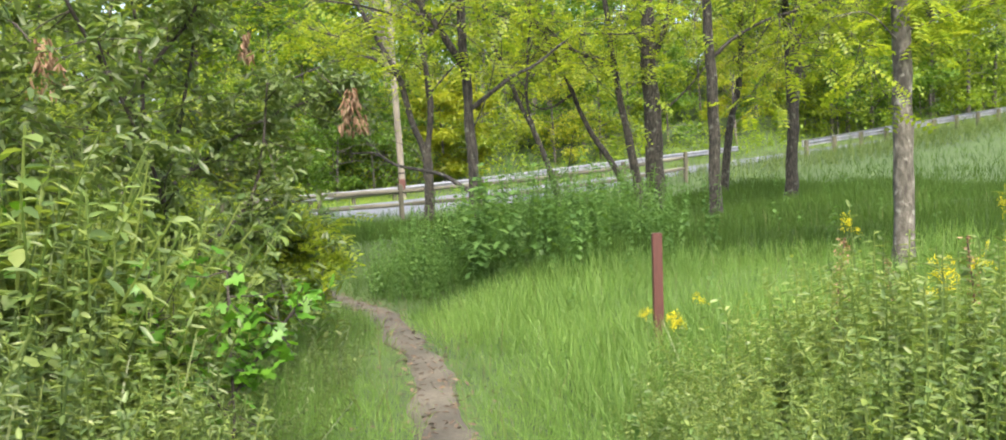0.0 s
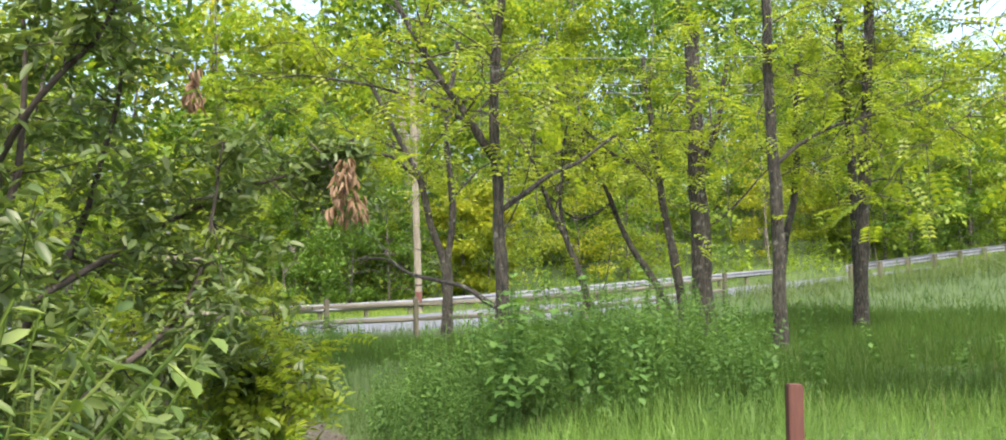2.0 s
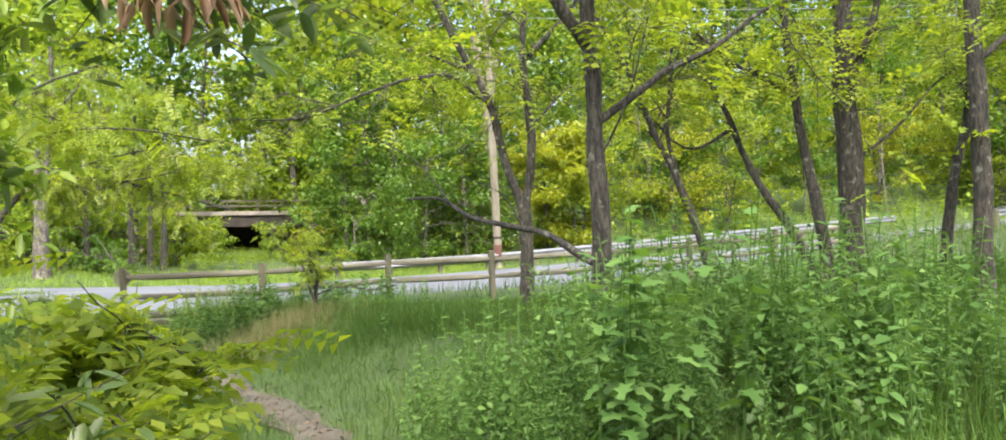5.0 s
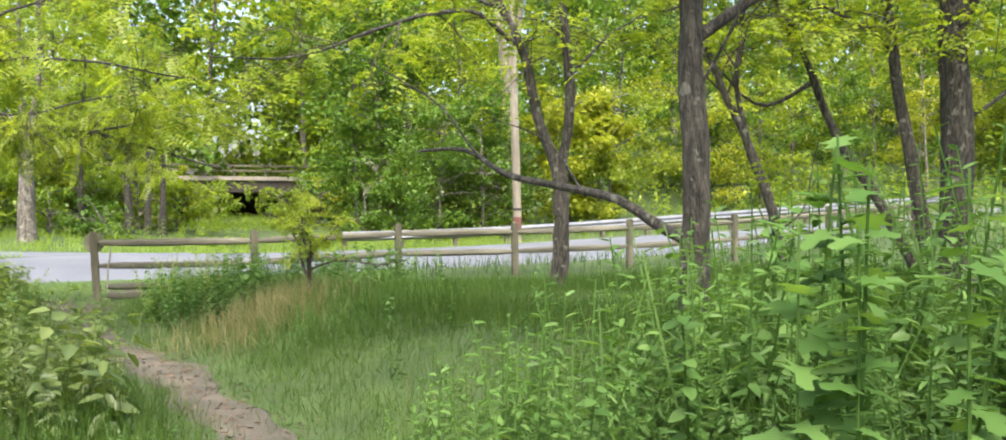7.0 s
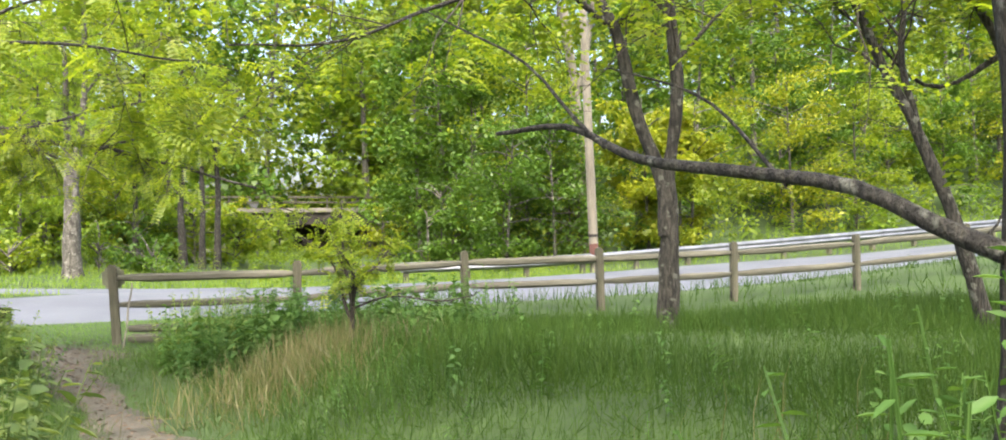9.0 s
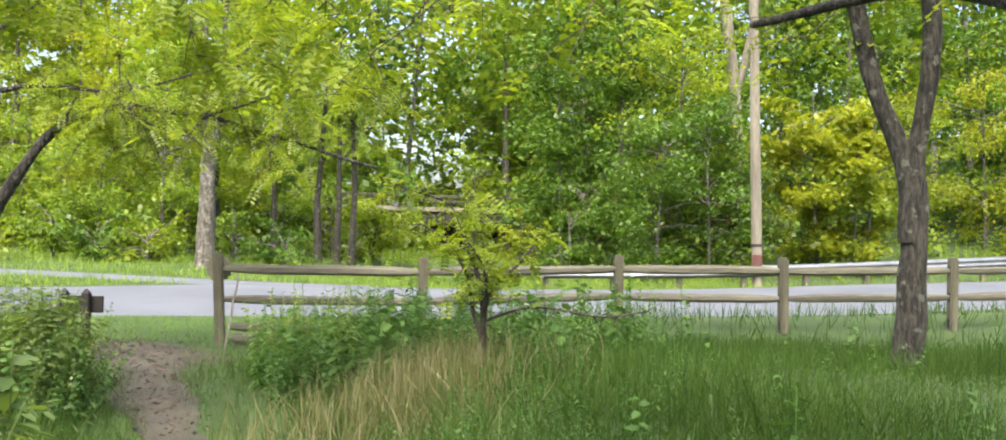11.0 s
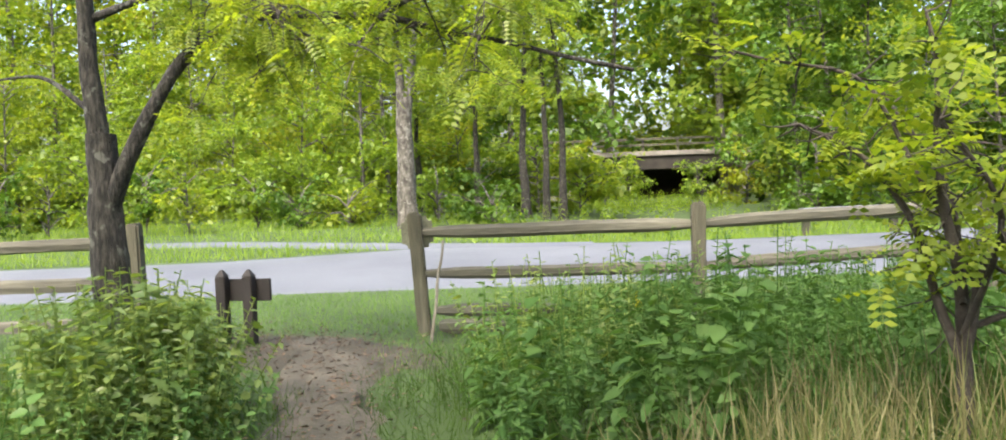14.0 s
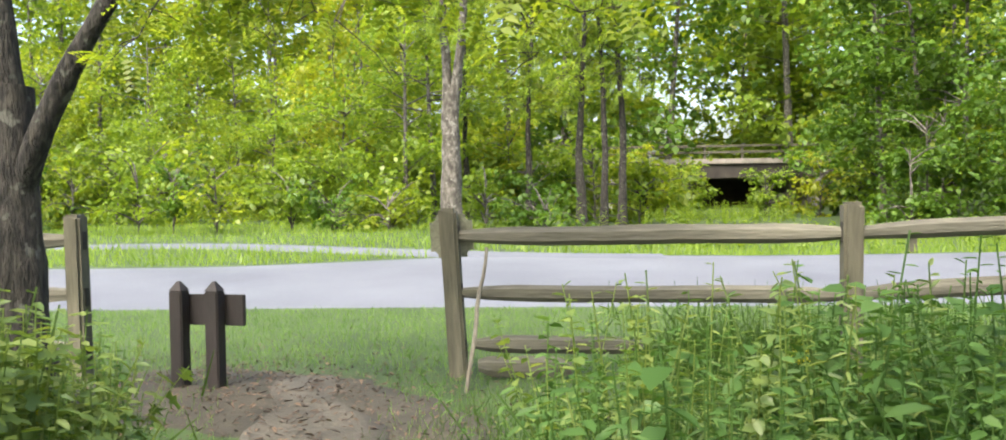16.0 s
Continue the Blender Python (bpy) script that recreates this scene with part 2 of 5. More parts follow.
def scatter(template, pos, rot, scale):
    """Joined copies of a template (verts, quads or tris)."""
    tv, tf = template
    v = np.einsum("nij,kj->nki", rot, tv) * np.asarray(scale).reshape(-1, 1, 1) + pos[:, None, :]
    f = tf[None] + (np.arange(len(pos)) * len(tv))[:, None, None]
    return v.reshape(-1, 3), f.reshape(-1, tf.shape[1])


def join(parts):
    vs, fs, n = [], [], 0
    for v, f in parts:
        vs.append(v); fs.append(f + n); n += len(v)
    return np.concatenate(vs), np.concatenate(fs)


# leaf along +x, folded on its rib, two quads
def leaf_shape(w1, w2, fold=0.06, droop=0.1):
    v = [(0, 0, 0), (0.28, w1, fold), (0.68, w2, fold - 0.4 * droop), (1, 0, -droop), (0.28, -w1, fold), (0.68, -w2, fold - 0.4 * droop)]
    return np.array(v, float), np.array([(0, 3, 2, 1), (0, 4, 5, 3)])


LEAF = leaf_shape(0.17, 0.15)
LANCE = leaf_shape(0.10, 0.09, 0.03, 0.16)
BROAD = leaf_shape(0.34, 0.27, 0.07, 0.16)
LOBED = (np.array([(0, 0, 0), (-0.05, 0.34, 0.03), (0.28, 0.20, 0.02), (0.4, 0, -0.02), (0.38, 0.50, 0.02), (0.60, 0.18, 0), (0.95, 0.20, -0.08), (1.0, 0, -0.12), (-0.05, -0.34, 0.03), (0.28, -0.20, 0.02), (0.38, -0.50, 0.02), (0.60, -0.18, 0), (0.95, -0.20, -0.08)], float),
         np.array([(0, 3, 2, 1), (3, 5, 4, 2), (3, 7, 6, 5), (0, 8, 9, 3), (3, 9, 10, 11), (3, 11, 12, 7)]))
FAR_LEAF = (np.array([(0, 0, 0), (0.5, 0.32, 0.08), (1, 0, -0.12), (0.45, -0.32, 0.05)], float), np.array([(0, 3, 2, 1)]))
FAR_BLADE = (np.array([(0, 0.012, 0), (0, -0.012, 0), (1, -0.003, -0.06), (1, 0.003, -0.06)], float), np.array([(0, 1, 2, 3)]))
BLADE = (np.array([(0, 0.5, 0), (0, -0.5, 0), (0.55, -0.36, 0.03), (0.55, 0.36, 0.03), (1.0, 0.0, -0.12), (1.0, 0.02, -0.12)], float) * np.array([1, 0.022, 1]), np.array([(0, 1, 2, 3), (3, 2, 4, 5)]))


def pinnate(pairs=6, leaf=0.28, width=0.10):
    """A compound leaf along +x, one unit long, drooping at its tip."""
    vs, fs = [], []
    for k in range(pairs):
        x = 0.15 + 0.85 * k / (pairs - 1)
        zz = -0.18 * x * x
        for side in (-1, 1):
            n = len(vs)
            vs += [(x, 0, zz), (x + 0.06 + 0.3 * width, side * leaf * 0.5, zz + 0.02), (x + 0.05, side * leaf, zz - 0.05), (x - 0.05, side * leaf * 0.5, zz + 0.02)]
            fs.append((n, n + 1, n + 2, n + 3) if side < 0 else (n, n + 3, n + 2, n + 1))
    n = len(vs)
    vs += [(0, 0.006, 0), (0, -0.006, 0), (1.0, -0.004, -0.18), (1.0, 0.004, -0.18)]
    fs.append((n, n + 1, n + 2, n + 3))
    return np.array(vs, float), np.array(fs)


PINNATE = pinnate()
PINNATE_FAR = pinnate(4, 0.3, 0.3)


def tube(points, radii, sides=8, jitter=0.0, cap=True):
    """A tapered tube through the points."""
    pts = [Vector(p) for p in points]
    vs, fs = [], []
    side = Vector((1, 0, 0))
    for k, p in enumerate(pts):
        d = (pts[min(k + 1, len(pts) - 1)] - pts[max(k - 1, 0)]).normalized()
        side = (side - d * side.dot(d)).normalized() if abs(side.dot(d)) < 0.98 else d.orthogonal().normalized()
        other = d.cross(side)
        for a in range(sides):
            q = 2 * math.pi * a / sides
            r = radii[k] * (1 + jitter * noise.noise(p * 3.0 + Vector((math.cos(q), math.sin(q), 0))))
            if sides > 16:
                r *= 1 + 0.09 * noise.noise(Vector((5 * math.cos(q), 5 * math.sin(q), p.z * 1.6)))
            vs.append(p + (side * math.cos(q) + other * math.sin(q)) * r)
    for k in range(len(pts) - 1):
        for a in range(sides):
            b = (a + 1) % sides
            fs.append((k * sides + a, k * sides + b, (k + 1) * sides + b, (k + 1) * sides + a))
    return np.array([tuple(v) for v in vs]), np.array(fs)


def bend(a, b, sag=0.0, wob=0.05, n=7, seed=0):
    """Points from a to b with a bow of sag upwards and small wanderings."""
    a, b = Vector(a), Vector(b)
    L = (b - a).length
    out = []
    for k in range(n):
        t = k / (n - 1)
        w = noise.noise_vector(Vector((t * 3.1 + seed * 7.3, seed * 1.9, 0.5))) * wob * L * math.sin(math.pi * min(1, t * 1.0)) 
        out.append(a.lerp(b, t) + Vector((0, 0, sag * 4 * t * (1 - t))) + w)
    return out


def taper(r0, r1, n):
    return [r0 + (r1 - r0) * (k / (n - 1)) ** 0.8 for k in range(n)]


def box(bm, sx, sy, sz, m=None, bev=0.0):
    r = bmesh.ops.create_cube(bm, size=1, matrix=(m or Matrix()) @ Matrix.Diagonal((sx, sy, sz, 1)))
    if bev:
        es = list({e for v in r["verts"] for e in v.link_edges})
        bmesh.ops.bevel(bm, geom=es, offset=bev, segments=2, affect="EDGES")


# ---- ground ----
def grid_axis(lo, hi, step, far, grow=1.35):
    out = list(np.arange(lo, hi + 1e-6, step))
    d, x = step, hi
    while x < far:
        d *= grow; x += d; out.append(x)
    d, x = step, lo
    while x > -far:
        d *= grow; x -= d; out.insert(0, x)
    return np.array(out)


gx, gy = grid_axis(-26, 22, 0.5, 600), grid_axis(-8, 46, 0.5, 600)
X, Y = np.meshgrid(gx, gy)
nx, ny = len(gx), len(gy)
idx = np.arange(nx * ny).reshape(ny, nx)
quads = np.stack([idx[:-1, :-1], idx[:-1, 1:], idx[1:, 1:], idx[1:, :-1]], -1).reshape(-1, 4)
tagged(link_mesh("ground", np.stack([X, Y, gz(X, Y)], -1).reshape(-1, 3), quads, M_SOIL, shade=True), "green meadow ground with soil between the grass", "ground", kind="structure")


def strip(name, centre, half, mat, lift, cols=8, wobble=0.0):
    """A ribbon that lies on the ground."""
    vs = []
    pts = np.array(centre, float)
    for k in range(len(pts)):
        d = pts[min(k + 1, len(pts) - 1)] - pts[max(k - 1, 0)]
        d /= np.hypot(*d)
        h = half[k] if isinstance(half, list) else half
        for c in range(cols + 1):
            q = (2 * c / cols - 1)
            p = pts[k] + np.array((-d[1], d[0])) * q * h * (1 + wobble * noise.noise(Vector((k * 0.37, q * 2, 3.3))))
            edge = lift if abs(q) < 0.95 else -0.01
            vs.append((p[0], p[1], float(gz(*p)) + edge))
    f = [(k * (cols + 1) + c, k * (cols + 1) + c + 1, (k + 1) * (cols + 1) + c + 1, (k + 1) * (cols + 1) + c) for k in range(len(pts) - 1) for c in range(cols)]
    return link_mesh(name, vs, np.array(f), mat, shade=True)


def resample(poly, step):
    out = []
    for a, b in zip(poly[:-1], poly[1:]):
        n = max(1, int(math.dist(a, b) / step))
        out += [tuple(np.array(a) + (np.array(b) - np.array(a)) * k / n) for k in range(n)]
    out.append(poly[-1])
    o = np.array(out)
    for _ in range(6):
        o[1:-1] = (o[:-2] + 2 * o[1:-1] + o[2:]) / 4
    return o


trail_line = resample(TRAIL, 0.2)
trail_half = [float(np.interp(p[1], [2, 7, 9, 12, 17, 19.6, 20.7], [0.18, 0.18, 0.18, 0.27, 0.33, 0.36, 0.2])) for p in trail_line]
tagged(strip("trail", trail_line, trail_half, M_TRAIL, 0.02, 10, 0.8), "trodden brown dirt trail through the meadow", "trail", kind="structure")
ROAD_NEAR, ROAD_FAR = 3.8, 10.1
def far_edge(s):
    return 8.5 + (ROAD_FAR - 8.5) * smooth(np.asarray(s, float), -6, 1)


road_s = np.arange(-90, 130, 1.0)
road_line = [tuple(world_at(s, (ROAD_NEAR + float(far_edge(s))) / 2)[:2]) for s in road_s]
road_half = [(float(far_edge(s)) - ROAD_NEAR) / 2 for s in road_s]
tagged(strip("road", road_line, road_half, M_ROAD, 0.03, 10), "pale grey worn asphalt road", "road", kind="structure")


def lane_v(s):
    return 9.6 + 3.0 * smooth(-np.asarray(s, float), -1, 9)


side_line = [tuple(world_at(s, float(lane_v(s)))[:2]) for s in np.arange(-60, 2.5, 0.75)]
tagged(strip("side_road", side_line, 0.55, M_ROAD, 0.035, 6), "narrow grey side lane that joins the road", "road", kind="structure")

# trodden bare earth round the gate
vs, fs = [(-10.2, 20.1, float(gz(-10.2, 20.1)) + 0.012)], []
RINGS, SPOKES = 6, 48
for k in range(1, RINGS + 1):
    for q in range(SPOKES):
        a = 2 * math.pi * q / SPOKES
        r = k / RINGS * (1 + 0.35 * noise.noise(Vector((2.2 * math.cos(a), 2.2 * math.sin(a), 5.5))) + 0.15 * noise.noise(Vector((7 * math.cos(a), 7 * math.sin(a), 1.5))))
        px, py = -10.2 + 1.75 * r * math.cos(a), 20.1 + 0.95 * r * math.sin(a)
        vs.append((px, py, float(gz(px, py)) + (0.012 if k < RINGS else -0.02)))
for q in range(SPOKES):
    fs.append((0, 1 + q, 1 + (q + 1) % SPOKES))
    for k in range(RINGS - 1):
        o = 1 + k * SPOKES
        fs.append((o + q, o + SPOKES + q, o + SPOKES + (q + 1) % SPOKES, o + (q + 1) % SPOKES))
tagged(link_mesh("bare_earth", vs, fs, M_EARTH, shade=True), "trodden brown earth round the gate", "ground", kind="structure")

# ---- fence, sign, post, pole, guard rail ----
def split_rail(a, b, seed):
    """A hand-split rail from a to b."""
    a, b = Vector(a), Vector(b)
    L = (b - a).length
    bm = bmesh.new()
    rings, n, sides = [], 12, 7
    rnd = random.Random(seed)
    rr = [rnd.uniform(0.8, 1.2) for _ in range(sides)]
    for k in range(n + 1):
        t = k / n
        thin = 0.55 + 0.45 * min(1, 8 * min(t, 1 - t))
        ring = []
        for q in range(sides):
            ang = 2 * math.pi * q / sides
            w = rr[q] * (1 + 0.12 * noise.noise(Vector((t * 5, q, seed))))
            ring.append(bm.verts.new((t * L, 0.042 * w * thin * math.cos(ang), 0.065 * w * thin * math.sin(ang) + 0.015 * noise.noise(Vector((t * 2, seed, 1))))))
        rings.append(ring)
    for k in range(n):
        for q in range(sides):
            bm.faces.new((rings[k][q], rings[k][(q + 1) % sides], rings[k + 1][(q + 1) % sides], rings[k + 1][q]))
    bm.faces.new(rings[0][::-1]); bm.faces.new(rings[-1])
    d = (b - a).normalized()
    m = Matrix.Translation(a) @ d.to_track_quat("X", "Z").to_matrix().to_4x4()
    return bm, m


def fence_post(at, lean=0.0, height=1.24, label="weathered grey cedar fence post with mortise holes"):
    post = empty("fence_post", at, label, "fence post", "split rail fence posts")
    post.rotation_euler = (0, lean, math.atan2(U.y, U.x))
    bm = bmesh.new()
    box(bm, 0.125, 0.14, height + 0.3, pose(0, 0, (height - 0.3) / 2), 0.02)
    bmesh.ops.subdivide_edges(bm, edges=bm.edges[:], cuts=2)
    for vtx in bm.verts:
        vtx.co += noise.noise_vector(vtx.co * 6 + Vector((at[0], at[1], 0))) * 0.007
        if vtx.co.z > height - 0.05:
            vtx.co.z += 0.02 * noise.noise(vtx.co * 20)
    part("post", bm, M_CEDAR, post)
    # Solid dark blocks stand in for the shade inside the rail holes.
    for hz in (height - 0.19, height - 0.60, height - 1.0):
        bm = bmesh.new()
        box(bm, 0.135, 0.05, 0.13, pose(0, 0, hz), 0.001)
        part("shaded_mortise", bm, M_DARKWOOD, post)
    return post


POSTS = [(0.0, 0.0), (2.6, -0.35), (5.55, 0.3), (8.0, 0.0), (10.8, 0.0)] + [(10.8 + 2.9 * k, 0.0) for k in range(1, 4)]
LEFT = [(-2.75 - 2.8 * k, -0.15) for k in range(6)]
post_at = {}
for p in POSTS + LEFT:
    post_at[p] = world_at(*p, -0.08 * float(smooth(p[0], 2, 6)))
    first = p == (0.0, 0.0)
    fence_post(post_at[p], lean=-0.05 if first else 0.015 * math.sin(p[0] * 3), height=1.2)
for run, heights in ((POSTS, (1.0, 0.60)), (LEFT, (1.02, 0.62, 0.23))):
    for a, b in zip(run[:-1], run[1:]):
        for h in heights:
            bm, m = split_rail(post_at[a] + Vector((0, 0, h)), post_at[b] + Vector((0, 0, h)), int(a[0] * 10 + h * 100))
            r = part("fence_rail", bm, M_RAIL)
            r.matrix_world = m
            tagged(r, "weathered split wooden rail between fence posts", "fence rail", "split rails")

# fallen rail at the gate post
for (a, b, sd) in (((0.12, -0.02, 0.24), (1.3, 0.05, 0.22), 991), ((0.15, -0.1, 0.10), (0.8, -0.08, 0.08), 992)):
    pa, pb = world_at(a[0], a[1]), world_at(b[0], b[1])
    bm, m = split_rail(pa + Vector((0, 0, a[2])), pb + Vector((0, 0, b[2])), sd)
    r = part("fence_rail", bm, M_RAIL)
    r.matrix_world = m
    tagged(r, "fallen weathered rail lying in weeds by the post", "fence rail", "split rails")

# back of a trail sign on the gate post
sb = empty("trail_sign", world_at(-0.05, 0.085, 1.0), "grey-green weathered square sign board with rounded corners", "sign")
sb.rotation_euler = (0, -0.05, math.atan2(U.y, U.x))
bm = bmesh.new()
box(bm, 0.31, 0.024, 0.31)
bmesh.ops.bevel(bm, geom=[e for e in bm.edges if abs(e.verts[0].co.y - e.verts[1].co.y) > 0.01], offset=0.05, segments=3, affect="EDGES")
part("board", bm, M_BOARD, sb)

# walking stick that leans on the gate post
v, f = tube(bend(world_at(0.12, -0.55, -0.02), world_at(0.22, -0.07, 0.92), 0.02, 0.03, 10, 4), taper(0.017, 0.012, 10), 7, 0.3)
tagged(link_mesh("walking_stick", v, f, M_POLE, shade=True), "crooked pale wooden stick leaning on the fence post", "stick")

# low dark sign at the gate
sg = empty("low_sign", (-10.50, 20.0, float(gz(-10.50, 20.0))), "dark brown low wooden sign on two posts beside the trail", "sign")
sg.rotation_euler = (0, 0, radians(20))
for px in (0.0, -0.265):
    bm = bmesh.new()
    box(bm, 0.095, 0.095, 0.80, pose(px, 0, 0.23), 0.008)
    bmesh.ops.create_cone(bm, segments=4, radius1=0.066, radius2=0.012, depth=0.06, cap_ends=True, matrix=pose(px, 0, 0.66, 0, 0, 45))
    part("post", bm, M_DARKWOOD, sg)
bm = bmesh.new()
box(bm, 0.475, 0.035, 0.20, pose(-0.06, 0.066, 0.50), 0.006)
part("plank", bm, M_DARKWOOD, sg)

# red-brown trail marker post
mk = empty("marker_post", (1.39, 5.66, float(gz(1.39, 5.66))), "red-brown painted square wooden marker post in tall grass", "post")
bm = bmesh.new()
box(bm, 0.075, 0.075, 1.25, pose(0, 0, 0.33, 0, 0.5, 0), 0.006)
part("post", bm, M_REDPOST, mk)

# utility pole
up = empty("utility_pole", (-4.0, 37.7, float(gz(-4.0, 37.7))), "tall pale weathered wooden utility pole beyond the road", "utility pole")
up.rotation_euler = (0, radians(-1.5), 0)
v, f = tube([(0, 0, z) for z in (-0.5, 0.5, 3, 6, 9, 11)], [0.155, 0.15, 0.145, 0.135, 0.125, 0.12], 14, 0.05)
link_mesh("shaft", v, f, M_POLE, up, shade=True)
v, f = tube([(0, 0, 1.25), (0, 0, 1.33)], [0.156, 0.156], 14)
link_mesh("band", v, f, M_DARKWOOD, up, "dark metal band")
bm = bmesh.new()
box(bm, 0.26, 0.16, 0.55, pose(0.02, -0.17, 0.75), 0.02)
part("guard_box", bm, M_REDPOST, up, "brown cable guard at the foot")

# wires from the pole along the climbing road
wires = empty("power_line", world_at(13.2, 11.1, 9.0), "thin pale overhead wires strung from the utility pole", "power line")
for h0, h1 in ((9.6, 20.0), (9.9, 21.2), (10.9, 24.5)):
    a, b = world_at(13.2, 11.1, h0), world_at(96, 12.0)
    b.z = h1
    v, f = tube([p - wires.location for p in bend(a, b, -1.4, 0, 26)], [0.016] * 26, 5)
    link_mesh("wire", v, f, M_STEEL, wires, shade=True)

# guard rail beyond the road
GUARD_V = ROAD_FAR + 0.9


def guard_beam(s0, s1, gv, side):
    """One W-profile length of beam; side: the way its ribs face."""
    prof = [(0.0, 0.0), (0.03, 0.04), (0.075, 0.055), (0.075, 0.105), (0.02, 0.14), (0.02, 0.17), (0.075, 0.205), (0.075, 0.255), (0.03, 0.27), (0.0, 0.31)]
    vs, fs = [], []
    ss = np.linspace(s0, s1, 3)
    for s in ss:
        foot = world_at(s, gv, 0.42)
        for inner, run in ((0.02, prof), (0.014, prof[::-1])):
            for d, h in run:
                vs.append(foot + N * side * (inner + d) + Vector((0, 0, h)))
    n = 2 * len(prof)
    for k in range(len(ss) - 1):
        for q in range(n):
            fs.append((k * n + q, k * n + (q + 1) % n, (k + 1) * n + (q + 1) % n, (k + 1) * n + q))
    return np.array([tuple(v) for v in vs]), np.array(fs)


def guard_rail(s0, s1, gv, side, label):
    guard = empty("guard_rail", world_at(s0, gv), label, "guard rail")
    s = s0
    while s < s1:
        v, f = guard_beam(s, s + 3.81, gv, side)
        link_mesh("beam", v - np.array(guard.location), f, M_STEEL, guard)
        for off in (0.1, 2.0):
            bm = bmesh.new()
            p = world_at(s + off, gv - 0.09 * side) - guard.location
            box(bm, 0.15, 0.16, 1.0, Matrix.Translation(p + Vector((0, 0, 0.2))) @ pose(0, 0, 0, 0, 0, 30), 0.01)
            part("post", bm, M_CEDAR, guard)
        s += 3.81
    # flared end piece
    v, f = tube([world_at(s0 - 0.02, gv, 0.44) - guard.location, world_at(s0 - 0.02, gv, 0.73) - guard.location], [0.06, 0.06], 10)
    link_mesh("end_cap", v, f, M_STEEL, guard, "rounded steel end piece")


guard_rail(6.9, 33, GUARD_V, -1, "galvanised steel guard rail along the far side of the road")
guard_rail(29.0, 66, 2.6, 1, "galvanised steel guard rail along the banked near side of the road")

# old road bridge behind the woods
bridge = empty("bridge", (-22.72, 62.39, 0.0), "weathered road bridge with a dark opening under it", "bridge")
bridge.rotation_euler = (0, 0, radians(36.2))
DECK = 2.83
bm = bmesh.new()
box(bm, 34, 7, 0.28, pose(4, 3.5, DECK - 0.14), 0.03)
part("deck", bm, M_CONCRETE, bridge)
for yy in (0.15, 2.4, 4.6):
    bm = bmesh.new()
    box(bm, 34, 0.3, 0.75, pose(4, yy + 0.15, DECK - 0.66), 0.02)
    part("girder", bm, M_DARKSTEEL, bridge)
for xx in (-7.5, 4.2):
    bm = bmesh.new()
    box(bm, 1.6, 7, DECK + 1.2, pose(xx, 3.6, (DECK - 1.04 - 1.2) / 2), 0.05)
    part("pier", bm, M_CONCRETE, bridge)
# Dark wall added behind the opening so that it reads as deep shade.
bm = bmesh.new()
box(bm, 13, 0.4, DECK + 1.2, pose(-2, 6.9, (DECK - 1.04 - 1.2) / 2), 0.05)
part("opening_shade", bm, M_DARKSTEEL, bridge)
for k in range(18):
    bm = bmesh.new()
    box(bm, 0.14, 0.14, 0.75, pose(-12.5 + 2 * k, 0.12, DECK + 0.37), 0.01)
    part("rail_post", bm, M_CEDAR, bridge)
for zz in (0.35, 0.68):
    bm = bmesh.new()
    box(bm, 34, 0.09, 0.13, pose(4, 0.02, DECK + zz), 0.01)
    part("hand_rail", bm, M_CEDAR, bridge)

